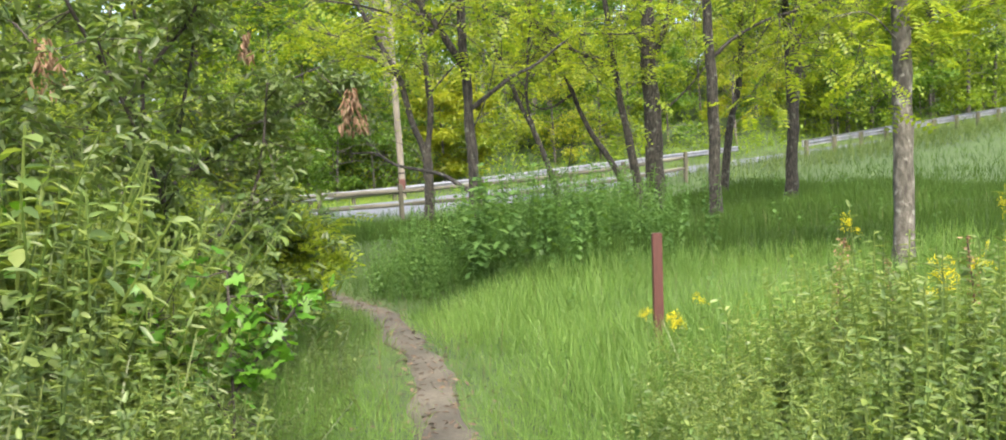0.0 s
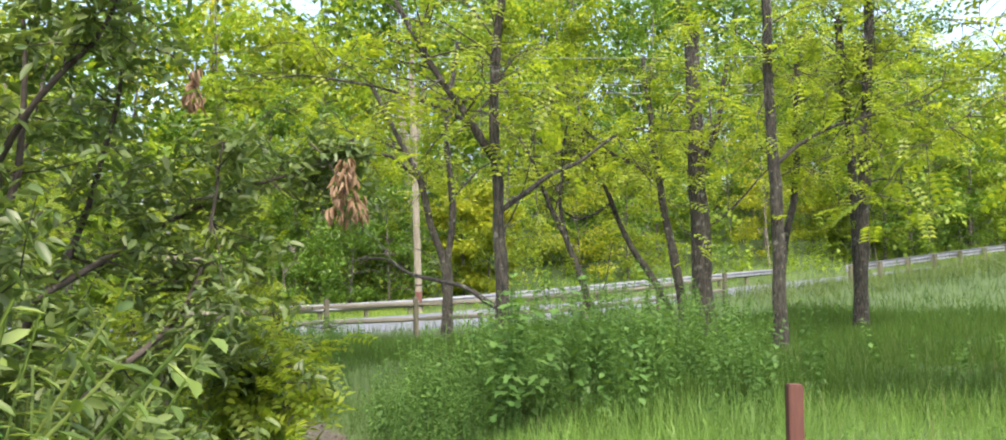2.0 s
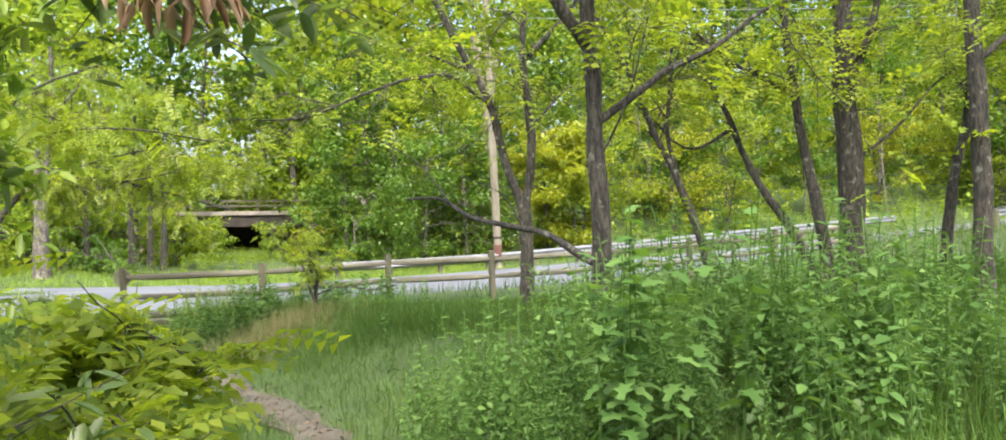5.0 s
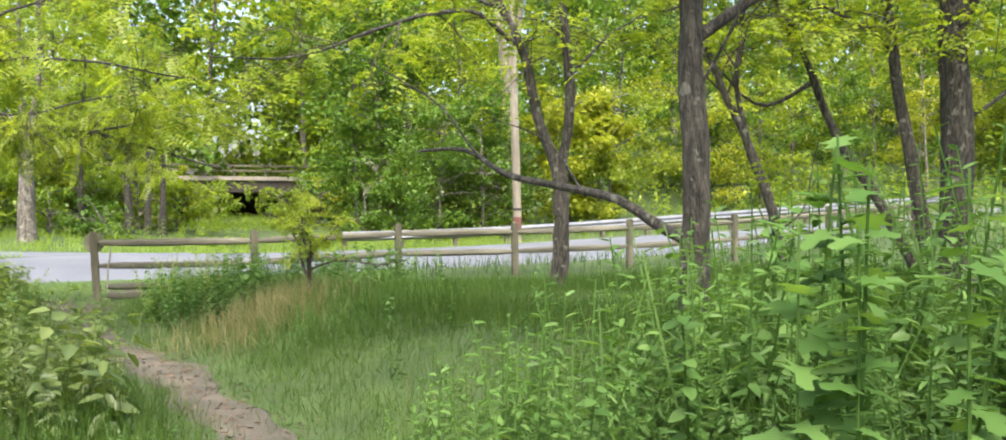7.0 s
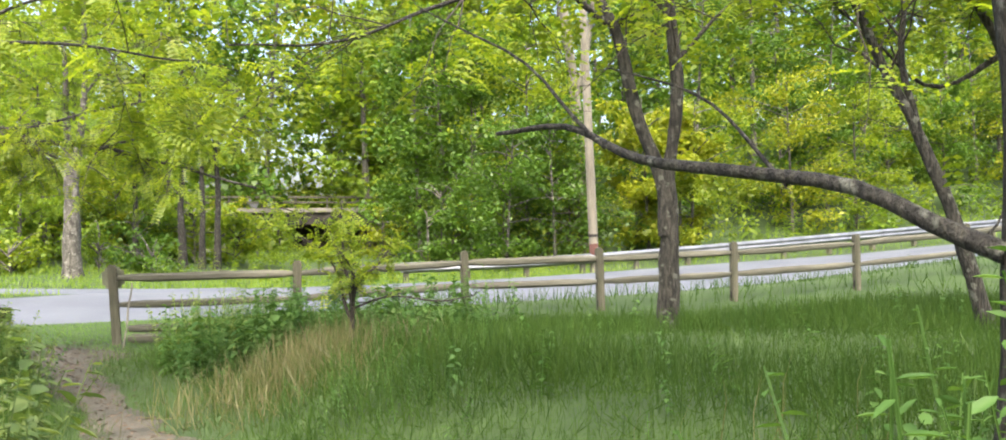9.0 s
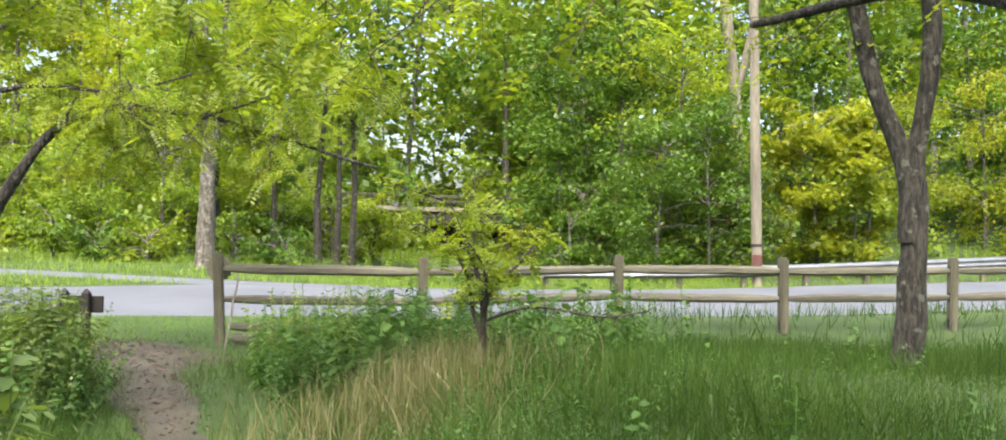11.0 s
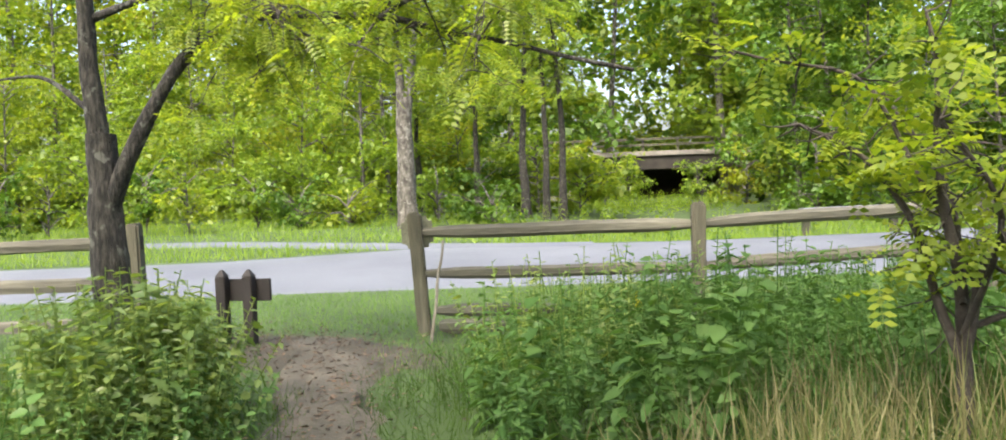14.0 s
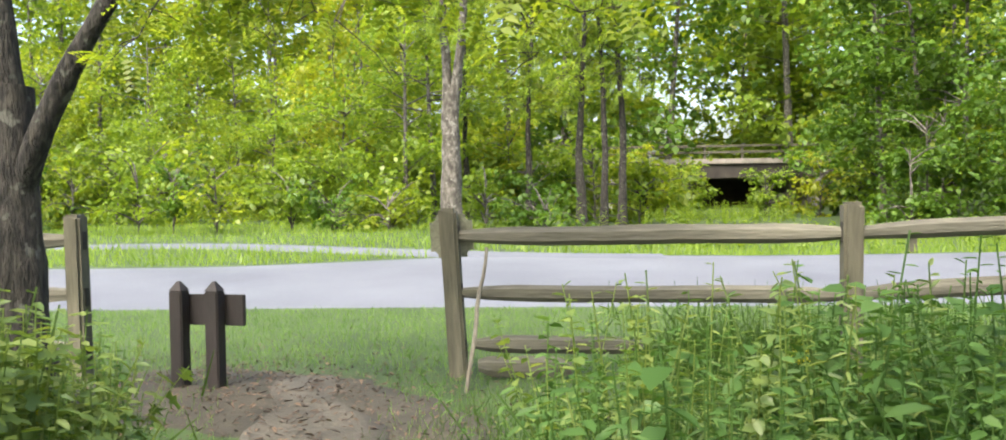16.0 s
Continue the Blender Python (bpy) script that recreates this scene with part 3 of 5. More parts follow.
# ---- trees ----
def limb_tree(name, base, stems, label, leaf_n, leaf_mat, leaf_size=0.30, bark=None, crown_r=1.6, seed=0, template=None, twigs=26, leaf_up=2.2, droop=-0.45, tops=()):
    """Stems are (points, r0, r1) in metres from the base; twigs and leaves grow from them above leaf_up. tops: stems that only carry leaves out of view."""
    rnd = np.random.default_rng(seed)
    base = Vector((base[0], base[1], float(gz(base[0], base[1]))))
    tree = empty(name, base, label, "tree")
    tips, woods = [], []
    for k, (points, r0, r1) in enumerate(stems):
        pts = spline(points, 5)
        n = len(pts)
        ground = abs(points[0][2]) < 0.05
        for q, p in enumerate(pts):
            p += noise.noise_vector(p * 1.1 + Vector((seed, k, 0))) * (0.05 if r0 > 0.06 else 0.07) * min(1, q / 4)
        rr = taper(r0, r1, n)
        if ground:
            pts.insert(0, Vector(points[0]) + Vector((0, 0, -0.2)))
            rr = [r0 * 1.35] + [r * (1 + 0.25 * math.exp(-p.z * 4)) for r, p in zip(rr, pts[1:])]
            n += 1
        v, f = tube(pts, rr, (26 if r0 > 0.09 else 12) if r0 > 0.05 else 7, 0.25)
        link_mesh("trunk" if ground else "limb", v, f, bark or M_BARK, tree, shade=True)
        for q in range(n // 3, n):
            if pts[q].z > leaf_up:
                tips.append((pts[q], (pts[q] - pts[q - 1]).normalized(), rr[q]))
    pos, dirs = [], []
    for _ in range(twigs if tips else 0):
        p, d, r = tips[rnd.integers(len(tips))]
        out = Vector(rnd.normal(0, 1, 3)) * 0.7 + d * 0.6
        out.normalize()
        L = crown_r * rnd.uniform(0.5, 1.2)
        e = p + out * L + Vector((0, 0, -0.15 * L))
        pts = bend(p, e, 0.1 * L, 0.10, 7, seed + _)
        woods.append(tube(pts, taper(min(r * 0.5, 0.016), 0.003, 7), 5))
        for q in range(2, 7):
            for j in range(2):
                o2 = Vector(rnd.normal(0, 1, 3))
                o2.z = o2.z * 0.4 - 0.2
                o2.normalize()
                e2 = pts[q] + o2 * L * 0.4 + Vector((0, 0, -0.08 * L))
                woods.append(tube(bend(pts[q], e2, 0.02, 0.08, 4, seed + q * 3 + j + _), taper(0.005, 0.0015, 4), 3))
                for t in np.linspace(0.2, 1, 6):
                    pos.append(pts[q].lerp(e2, t))
                    dirs.append(o2)
    if pos:
        v, f = join(woods)
        stuff(link_mesh("twig", v, f, M_TWIG, tree))
        pick = rnd.integers(len(pos), size=leaf_n)
        P = np.array([tuple(p) for p in pos])[pick] + rnd.normal(0, 0.05, (leaf_n, 3))
        D = np.array([tuple(d) for d in dirs])[pick]
        yaw = np.arctan2(D[:, 1], D[:, 0]) + rnd.normal(0, 0.9, leaf_n)
        rot = turns(yaw, rnd.normal(droop, 0.35, leaf_n), rnd.normal(0, 0.35, leaf_n))
        v, f = scatter(template or PINNATE, P, rot, leaf_size * rnd.uniform(0.6, 1.25, leaf_n))
        stuff(link_mesh("crown", v, f, leaf_mat, tree))
    return tree


LOC = "locust tree, dark furrowed bark, feathery leaves"
limb_tree("tree", (-1.5, 20.1), [([(0, 0, 0), (0.02, 0, 0.8), (0.0, 0, 1.78)], 0.128, 0.10), ([(0.0, 0, 1.1), (-0.05, 0, 1.75), (-0.33, 0, 2.6), (-0.55, 0, 3.5), (-0.95, 0, 4.3), (-1.6, 0, 5.6)], 0.10, 0.05), ([(0.01, 0, 1.1), (0.05, 0, 1.75), (0.13, 0, 2.5), (0.12, 0, 3.6), (0.05, 0, 4.6), (0.3, 0.2, 6.6)], 0.095, 0.05),
    ([(-0.65, 0, 3.65), (-1.3, -0.4, 4.05), (-2.4, -1.0, 3.75), (-3.3, -1.5, 3.3), (-4.5, -1.9, 3.2)], 0.045, 0.01), ([(-0.9, 0, 4.2), (-1.9, 0.2, 4.6), (-3.2, 0.2, 5.0)], 0.04, 0.012), ([(0.2, 0, 3.2), (0.9, 0.2, 3.9), (1.9, 0.2, 4.2)], 0.03, 0.008), ([(0.15, 0, 4.4), (1.0, 0.4, 5.5), (1.6, 0.4, 6.6)], 0.05, 0.02)],
    LOC + ", forked low", 850, M_LOCUST, template=PINNATE_FAR, seed=11, leaf_up=3.0, twigs=51)
limb_tree("tree", (-0.22, 12.85), [([(0, 0, 0), (0.03, 0, 1.2), (-0.02, 0, 2.4), (-0.06, 0, 3.6), (0.05, 0, 5.0), (0.2, 0.2, 7.0)], 0.1, 0.05), ([(0.02, 0, 2.1), (0.6, 0.2, 2.55), (1.1, 0.3, 2.75), (1.8, 0.5, 3.2), (2.9, 0.6, 3.3)], 0.045, 0.01),
    ([(-0.05, 0, 0.82), (-0.6, 0.5, 1.08), (-1.35, 1.1, 1.3), (-1.75, 1.5, 1.5), (-2.2, 1.8, 1.5)], 0.042, 0.012), ([(-1.5, 1.25, 1.35), (-2.0, 1.7, 1.85), (-2.7, 2.0, 2.3)], 0.014, 0.005), ([(-0.7, 0.55, 1.1), (-1.0, 0.9, 1.5), (-1.5, 1.1, 1.7)], 0.012, 0.004),
    ([(-0.05, 0, 2.8), (-0.45, 0, 3.4), (-0.95, 0, 4.2), (-1.5, 0.1, 5.2)], 0.07, 0.03), ([(-0.4, 0, 3.3), (-1.2, -0.1, 3.65), (-2.4, -0.2, 3.9), (-3.2, -0.3, 3.8)], 0.028, 0.008), ([(0, 0, 1.7), (0.35, -0.2, 2.4), (0.5, -0.2, 3.1)], 0.014, 0.005)],
    LOC + ", one bare dead branch", 600, M_LOCUST, template=PINNATE_FAR, seed=12, leaf_up=3.1, twigs=44)
limb_tree("tree", (3.95, 19.7), [([(0, 0, 0), (-0.05, 0, 2), (-0.1, 0, 4), (-0.15, 0, 6.5)], 0.235, 0.15), ([(-0.4, -0.1, 0), (-0.5, -0.05, 1.0), (-0.75, 0, 2.4), (-0.95, 0, 3.8), (-1.2, 0, 6.0)], 0.13, 0.05), ([(-0.55, -0.1, 0.3), (-1.1, 0, 1.3), (-1.7, 0.1, 2.4), (-2.1, 0.1, 3.4), (-2.9, 0.1, 5.0)], 0.095, 0.03),
    ([(0, 0, 2.3), (0.5, 0.1, 2.6), (1.3, 0.3, 3.4), (1.8, 0.3, 3.8)], 0.04, 0.01), ([(-0.05, 0, 3.6), (0.3, 0, 4.3), (0.6, 0, 5.8)], 0.09, 0.05), ([(-1.9, 0.1, 2.9), (-2.7, -0.1, 2.6), (-3.6, -0.3, 3.4)], 0.035, 0.01), ([(-0.9, 0, 3.4), (-1.8, -0.2, 3.9), (-2.8, -0.4, 4.6)], 0.05, 0.015)],
    LOC + ", thick, with leaning stems", 1000, M_LOCUST, template=PINNATE_FAR, seed=13, leaf_up=3.0, twigs=57)
limb_tree("tree", (1.7, 19.3), [([(0, 0, 0), (-0.35, 0, 1.3), (-0.8, 0, 2.4), (-1.3, 0, 3.6), (-1.9, 0, 4.8)], 0.085, 0.03), ([(-0.6, 0, 1.9), (-0.75, 0, 3.0), (-0.6, 0, 4.5)], 0.05, 0.02), ([(-0.2, 0, 0.8), (0.15, 0, 1.2), (0.3, 0, 2.0)], 0.02, 0.006)], LOC + ", thin, leaning over", 280, M_LOCUST, template=PINNATE_FAR, seed=21, leaf_up=2.6, twigs=27)
limb_tree("tree", (4.42, 16.0), [([(0, 0, 0), (0.0, 0, 2), (-0.05, 0, 4), (-0.1, 0, 6.5)], 0.12, 0.08), ([(0, 0, 3.1), (0.7, 0.1, 3.6), (1.9, 0.2, 4.0), (3.0, 0.3, 4.5)], 0.045, 0.012)], LOC + ", slender", 542, M_LOCUST, template=PINNATE_FAR, seed=14, leaf_up=3.2, twigs=30)
limb_tree("tree", (6.0, 21.5), [([(0, 0, 0), (0.15, 0, 1.5), (0.5, 0, 3.2), (0.6, 0, 6)], 0.115, 0.06)], LOC + ", slender, leaning", 434, M_LOCUST, template=PINNATE_FAR, seed=15, leaf_up=3.2, twigs=27)
limb_tree("tree", (6.73, 18.5), [([(0, 0, 0), (0.1, 0, 2), (0.25, 0, 4), (0.4, 0, 6.5)], 0.135, 0.09), ([(0.15, 0, 2.9), (0.9, 0.2, 2.9), (1.7, 0.3, 2.2)], 0.025, 0.006)], LOC + ", slender", 542, M_LOCUST, template=PINNATE_FAR, seed=16, leaf_up=3.0, twigs=34)
limb_tree("tree", (7.3, 20.0), [([(0, 0, 0), (-0.05, 0, 3), (-0.25, 0, 6.5)], 0.115, 0.08)], LOC + ", slender", 434, M_LOCUST, template=PINNATE_FAR, seed=17, leaf_up=3.0, twigs=30)
limb_tree("tree", (4.4, 8.0), [([(0, 0, 0), (0.02, 0, 1.5), (0.0, 0, 2.9)], 0.11, 0.088), ([(0, 0, 2.75), (-0.14, 0.05, 3.5), (-0.36, 0.1, 5.2)], 0.066, 0.035), ([(0.02, 0, 2.78), (0.22, 0.05, 3.2), (0.62, 0.1, 4.3)], 0.056, 0.03), ([(0.03, 0, 2.5), (0.5, -0.1, 2.65), (0.9, -0.2, 2.7)], 0.014, 0.004), ([(-0.02, 0, 2.4), (-0.4, -0.2, 2.65), (-0.8, -0.3, 2.6)], 0.012, 0.004)], "young tree with pale lichen-spotted grey bark", 420, M_LOCUST, seed=18, bark=M_BARK_GREY, leaf_up=2.55, twigs=22, crown_r=1.0)
limb_tree("tree", (-11.12, 19.13), [([(0, 0, 0), (-0.06, 0, 0.9), (-0.13, 0, 1.95)], 0.182, 0.12), ([(-0.10, 0, 1.3), (-0.13, 0, 1.8), (-0.17, -0.03, 2.3), (-0.2, -0.05, 3.0), (-0.2, -0.1, 4.6)], 0.11, 0.06), ([(-0.09, 0, 1.3), (0.04, 0.03, 1.62), (0.19, 0.10, 1.94), (0.38, 0.20, 2.27), (0.63, 0.34, 2.62), (0.9, 0.49, 2.78), (1.25, 0.67, 2.86), (2.08, 1.12, 2.82), (2.8, 1.5, 2.6), (4.0, 1.8, 2.25)], 0.09, 0.016),
    ([(1.4, 0.74, 2.75), (1.9, 0.78, 2.6), (2.3, 0.7, 2.5), (2.6, 0.6, 2.35)], 0.018, 0.004), ([(-0.3, 0, 2.2), (-0.8, -0.1, 2.5), (-1.6, -0.2, 2.5)], 0.03, 0.008), ([(-0.2, 0, 2.95), (0.5, 0.2, 3.05), (1.5, 0.7, 3.1), (3.0, 1.2, 3.5)], 0.04, 0.01), ([(2.1, 1.05, 2.78), (3.2, 0.6, 2.9), (4.6, -0.2, 2.9)], 0.025, 0.006), ([(-0.35, -0.05, 3.4), (0.6, 0.5, 4.4), (1.8, 1.0, 5.0)], 0.05, 0.015)],
    "locust tree with one limb arching over the trail", 1150, M_LOCUST, leaf_size=0.2, seed=19, leaf_up=2.6, twigs=44, crown_r=0.85, droop=-0.7)
limb_tree("tree", (-8.8, 16.0), [([(0, 0, 0), (0.1, 0, 1.5), (-0.3, 0, 3.2), (-0.2, 0.2, 5.0)], 0.06, 0.03), ([(-0.1, 0, 2.4), (0.9, 0.2, 3.2), (2.0, 0.4, 3.3), (3.2, 0.6, 3.1)], 0.035, 0.008), ([(-0.25, 0, 3.2), (-1.4, 0.3, 3.8), (-2.4, 0.5, 3.6)], 0.03, 0.008)], "young locust tree with drooping feathery leaves", 865, M_LOCUST, leaf_size=0.26, seed=23, leaf_up=2.3, twigs=26, crown_r=1.1, droop=-0.6)
limb_tree("tree", (-19.0, 32.7), [([(0, 0, 0), (0, 0, 2), (0.05, 0, 3.4)], 0.26, 0.2), ([(0.08, 0, 3.0), (0.35, 0, 4.4), (0.5, 0, 6.0), (0.4, 0, 9)], 0.14, 0.06), ([(-0.05, 0, 3.0), (-0.12, 0, 4.6), (-0.2, 0, 7.5)], 0.16, 0.05), ([(0.45, 0, 5.4), (1.2, 0, 6.2), (2.0, 0, 7)], 0.05, 0.02)], "grey forked tree beside the road", 500, M_FARLEAF, leaf_size=0.35, bark=M_BARK_GREY, seed=20, leaf_up=4.5, crown_r=1.8)

# slim trunks at the edge of the lane
for k, (tx, ty, r) in enumerate(((-19.6, 39.6, 0.17), (-19.0, 39.9, 0.13), (-18.6, 40.3, 0.15), (-22.5, 41.0, 0.12), (-25.5, 41.5, 0.14))):
    limb_tree("tree", (tx, ty), [([(0, 0, 0), (0.1 * math.sin(k), 0, 3), (0.3 * math.cos(k * 2), 0, 7)], r, 0.06)], "slim dark trunk at the edge of the woods", 260, M_FARLEAF, leaf_size=0.4, seed=40 + k, leaf_up=3.2, twigs=23)

limb_tree("tree", (-5.73, 48.66), [([(0, 0, 0), (0.1, 0, 4), (-0.1, 0, 7.5), (-0.5, 0, 11)], 0.34, 0.2), ([(-0.05, 0, 7.0), (0.5, 0, 9), (0.9, 0, 11.5)], 0.2, 0.1)], "tall tree with a pale whitish trunk in the woods", 160, M_FARLEAF, leaf_size=0.4, bark=M_POLE, seed=60, leaf_up=8.5, crown_r=2.0, twigs=18)
# ---- woods beyond the road ----
def wood_tree(at, height, radius, mat, seed, leaves, low=0.15, bark=M_BARK_GREY, label="leafy green tree in the woods beyond the road", size=0.42):
    """Trunk with limbs and clumps of leaves at uneven places; low: share of the height where leaves begin."""
    rnd = np.random.default_rng(seed)
    base = Vector((at[0], at[1], float(gz(at[0], at[1]))))
    tree = empty("woodland_tree", base, label, "tree", "woodland trees")
    woods = []
    lean = Vector((*rnd.normal(0, 0.04, 2), 1))
    n = 8
    pts = [lean * (height * 0.9 * k / (n - 1)) for k in range(n)]
    pts[0].z -= 0.3
    woods.append(tube(pts, taper(0.011 * height, 0.02, n), 6, 0.2))
    C = []
    for k in range(int(14 + height * 1.6)):
        t = rnd.uniform(low, 1.0)
        p = lean * (height * 0.88 * t)
        ang = rnd.uniform(0, 2 * math.pi)
        reach = radius * (1.0 - 0.55 * abs(t - 0.5)) * rnd.uniform(0.35, 1.1)
        e = p + Vector((math.cos(ang) * reach, math.sin(ang) * reach, rnd.uniform(-0.3, 0.9)))
        woods.append(tube(bend(p, e, 0.2, 0.08, 4, seed + k), taper(0.035, 0.008, 4), 3))
        C.append((e, rnd.uniform(0.45, 1.0) * radius * 0.42))
        C.append((p.lerp(e, 0.6), rnd.uniform(0.4, 0.8) * radius * 0.38))
    v, f = join(woods)
    link_mesh("trunk", v, f, bark, tree, shade=True)
    pick = rnd.integers(len(C), size=leaves)
    cc = np.array([tuple(c[0]) for c in C])[pick]
    cr = np.array([c[1] for c in C])[pick]
    d = rnd.normal(0, 1, (leaves, 3)); d /= np.linalg.norm(d, axis=1)[:, None]
    P = cc + d * (cr * rnd.uniform(0.35, 1.05, leaves))[:, None] * np.array([1, 1, 0.6])
    rot = turns(rnd.uniform(0, 6.28, leaves), rnd.normal(-0.3, 0.45, leaves), rnd.normal(0, 0.5, leaves))
    v, f = scatter(FAR_LEAF, P, rot, size * rnd.uniform(0.5, 1.2, leaves))
    stuff(link_mesh("crown", v, f, mat, tree))
    return tree


wr = np.random.default_rng(5)
woods_list = []
for row, (v0, count, h, r) in enumerate(((15, 32, 7, 2.6), (21, 32, 11, 3.4), (30, 30, 17, 4.8), (44, 26, 25, 6.5), (64, 22, 31, 9.0), (24, 36, 3.2, 2.3), (36, 30, 4.5, 3.2))):
    for k in range(count):
        s = -52 + 150 * (k + wr.uniform(0, 1)) / count + row
        vv = v0 + wr.uniform(-1.5, 3) + 13 * float(smooth(-s, 0, 14)) * (1 if row < 3 else 0.4 if row < 5 else 0.7)
        p = world_at(s, vv)
        # the bridge stays open to view
        line = Vector((-24.2, 61.3)) - Vector((-5.7, 16.6))
        rel = Vector((p.x + 5.7, p.y - 16.6))
        off = (rel.x * line.y - rel.y * line.x) / line.length
        if -4.5 < off < 5.4 and rel.length < 50:
            continue
        kind = wr.uniform()
        # Leaf colour stands in for light: darker woods at large s, brighter by lane.
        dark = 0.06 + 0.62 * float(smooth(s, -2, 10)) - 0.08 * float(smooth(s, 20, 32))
        lane_light = float(smooth(-s, -4, 6))
        mat = M_DARKLEAF if kind < dark else (M_FARLEAF if kind < 0.78 - 0.42 * lane_light else (M_LOCUST if kind < 0.93 else M_YELLEAF))
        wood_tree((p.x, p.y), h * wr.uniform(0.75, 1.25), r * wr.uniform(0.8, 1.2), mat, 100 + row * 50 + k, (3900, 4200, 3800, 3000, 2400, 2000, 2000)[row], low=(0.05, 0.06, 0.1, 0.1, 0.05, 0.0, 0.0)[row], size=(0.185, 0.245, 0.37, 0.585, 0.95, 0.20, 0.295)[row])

# bushes that half hide the bridge
for k, (x, y, h, r) in enumerate(((-18.85, 53.6, 2.0, 1.2), (-15.35, 54.6, 2.9, 1.2), (-14.2, 54.2, 3.3, 1.4), (-16.2, 54.2, 1.3, 0.5), (-21.6, 52.0, 2.2, 1.2), (-13.0, 55.5, 3.6, 1.5))):
    wood_tree((x, y), h, r, (M_FARLEAF, M_DARKLEAF)[k % 2], 900 + k, 1100, low=0.0, size=0.22, label="green bush in front of the bridge")

for k, (x, y) in enumerate(((-27.6, 47.0), (-25.6, 49.0), (-24.2, 51.0), (-23.0, 52.5), (-16.6, 53.6), (-15.2, 54.6), (-29.5, 45.0), (-31.5, 43.0))):
    wood_tree((x, y), 2.0 + 0.4 * (k % 3), 1.5, (M_YELLEAF, M_LOCUST)[k % 2], 920 + k, 1400, low=0.0, size=0.24, label="bright green bush at the edge of the clearing")
# tall trees behind the bridge
for k, (x, y) in enumerate(((-24.0, 73.0), (-29.0, 76.0), (-19.0, 72.0), (-34.0, 72.0), (-14.5, 70.0), (-26.5, 84.0), (-20.0, 84.0))):
    wood_tree((x, y), 17 + 2 * (k % 3), 5.5, (M_FARLEAF, M_LOCUST)[k % 2], 940 + k, 2400, low=0.1, size=0.72)
# shrubs along the far side of the lane
for k in range(20):
    s = -31 + 1.6 * k + wr.uniform(-0.5, 0.5)
    p = world_at(s, 16.6 + wr.uniform(-0.5, 1.6))
    wood_tree((p.x, p.y), wr.uniform(0.9, 2.0), wr.uniform(1.0, 1.5), (M_FARLEAF, M_DARKLEAF, M_LOCUST)[k % 3], 1040 + k, 800, low=0.0, size=0.19, label="low leafy shrub beside the lane")
# leafy bushes that close the foot of the woods
for k in range(26):
    s = -36 + 1.55 * k + wr.uniform(-0.5, 0.5)
    p = world_at(s, 27.0 + wr.uniform(-2.0, 3.0))
    if Vector((p.x + 19.5, p.y - 51.0)).length > 5.5:
        wood_tree((p.x, p.y), 3.4 * wr.uniform(0.7, 1.3), 2.4, (M_FARLEAF, M_LOCUST, M_FARLEAF)[k % 3], 970 + k, 1100, low=0.0, size=0.3, label="leafy green bush at the foot of the woods")

for x, y, h, r, mat, sd, text in ((-2.5, 44.6, 7.0, 2.3, M_YELLEAF, 950, "yellow-green young tree behind the guard rail"), (-1.3, 44.0, 5.5, 2.0, M_YELLEAF, 951, "yellow-green young tree behind the guard rail"),
        (22.7, 57.8, 13.0, 3.4, M_DARKLEAF, 955, "dark green tree in the woods above the road"), (26.5, 60.5, 15.0, 3.6, M_DARKLEAF, 956, "dark green tree in the woods above the road"),
        (-12.9, 48.3, 13.0, 2.6, M_DARKLEAF, 952, "dark green tree in the woods"), (-10.3, 47.1, 11.0, 2.8, M_DARKLEAF, 953, "dark green tree in the woods"), (-11.7, 49.5, 12.0, 3.2, M_DARKLEAF, 954, "dark green tree in the woods")):
    wood_tree((x, y), h, r, mat, sd, 4200, low=0.08, size=0.26, label=text)

# woods beside the climbing road
for k, (x, y, h) in enumerate(((24.0, 58.5, 15), (28.5, 62.0, 17), (32.5, 64.5, 16), (37.0, 67.5, 18), (33.0, 70.0, 20), (41.0, 71.0, 18), (26.0, 68.0, 20))):
    wood_tree((x, y), h, 4.2, (M_FARLEAF, M_DARKLEAF, M_FARLEAF)[k % 3], 1080 + k, 3200, low=0.05, size=0.40, label="tall leafy tree on the bank above the road")
# understorey between bridge and pole, its shade put into dark leaf colour
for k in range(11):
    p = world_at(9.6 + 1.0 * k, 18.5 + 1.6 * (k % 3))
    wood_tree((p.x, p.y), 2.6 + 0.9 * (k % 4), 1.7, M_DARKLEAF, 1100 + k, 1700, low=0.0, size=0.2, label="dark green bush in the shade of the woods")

# ---- shrubs and weeds ----
def plant(leaves, leaf, size, start=0.12, up=0.25, stem=0.006, grow=0.6, seed=1, top=0):
    """A plant one unit tall along z: a thin stem with leaves in a spiral; top: narrow flower plumes."""
    rnd = np.random.default_rng(seed)
    vs = [np.array([(stem, 0, 0), (-stem, 0, 0), (-stem * 0.5, 0, 1), (stem * 0.5, 0, 1), (0, stem, 0), (0, -stem, 0), (0, -stem * 0.5, 1), (0, stem * 0.5, 1)], float)]
    fs = [np.array([(0, 1, 2, 3), (4, 5, 6, 7)])]
    n = 8
    k = np.arange(leaves)
    t = start + (1 - start) * (k + rnd.uniform(0, 0.6, leaves)) / leaves
    yaw = k * 2.4 + rnd.normal(0, 0.4, leaves)
    pitch = up - 0.7 * (1 - t) + rnd.normal(0, 0.2, leaves)
    v, f = scatter(leaf, np.stack([0 * t, 0 * t, t], 1), turns(yaw, pitch, rnd.normal(0, 0.25, leaves)), size * (1 - grow * t) * rnd.uniform(0.75, 1.2, leaves))
    vs.append(v); fs.append(f + n)
    return np.concatenate(vs), np.concatenate(fs)


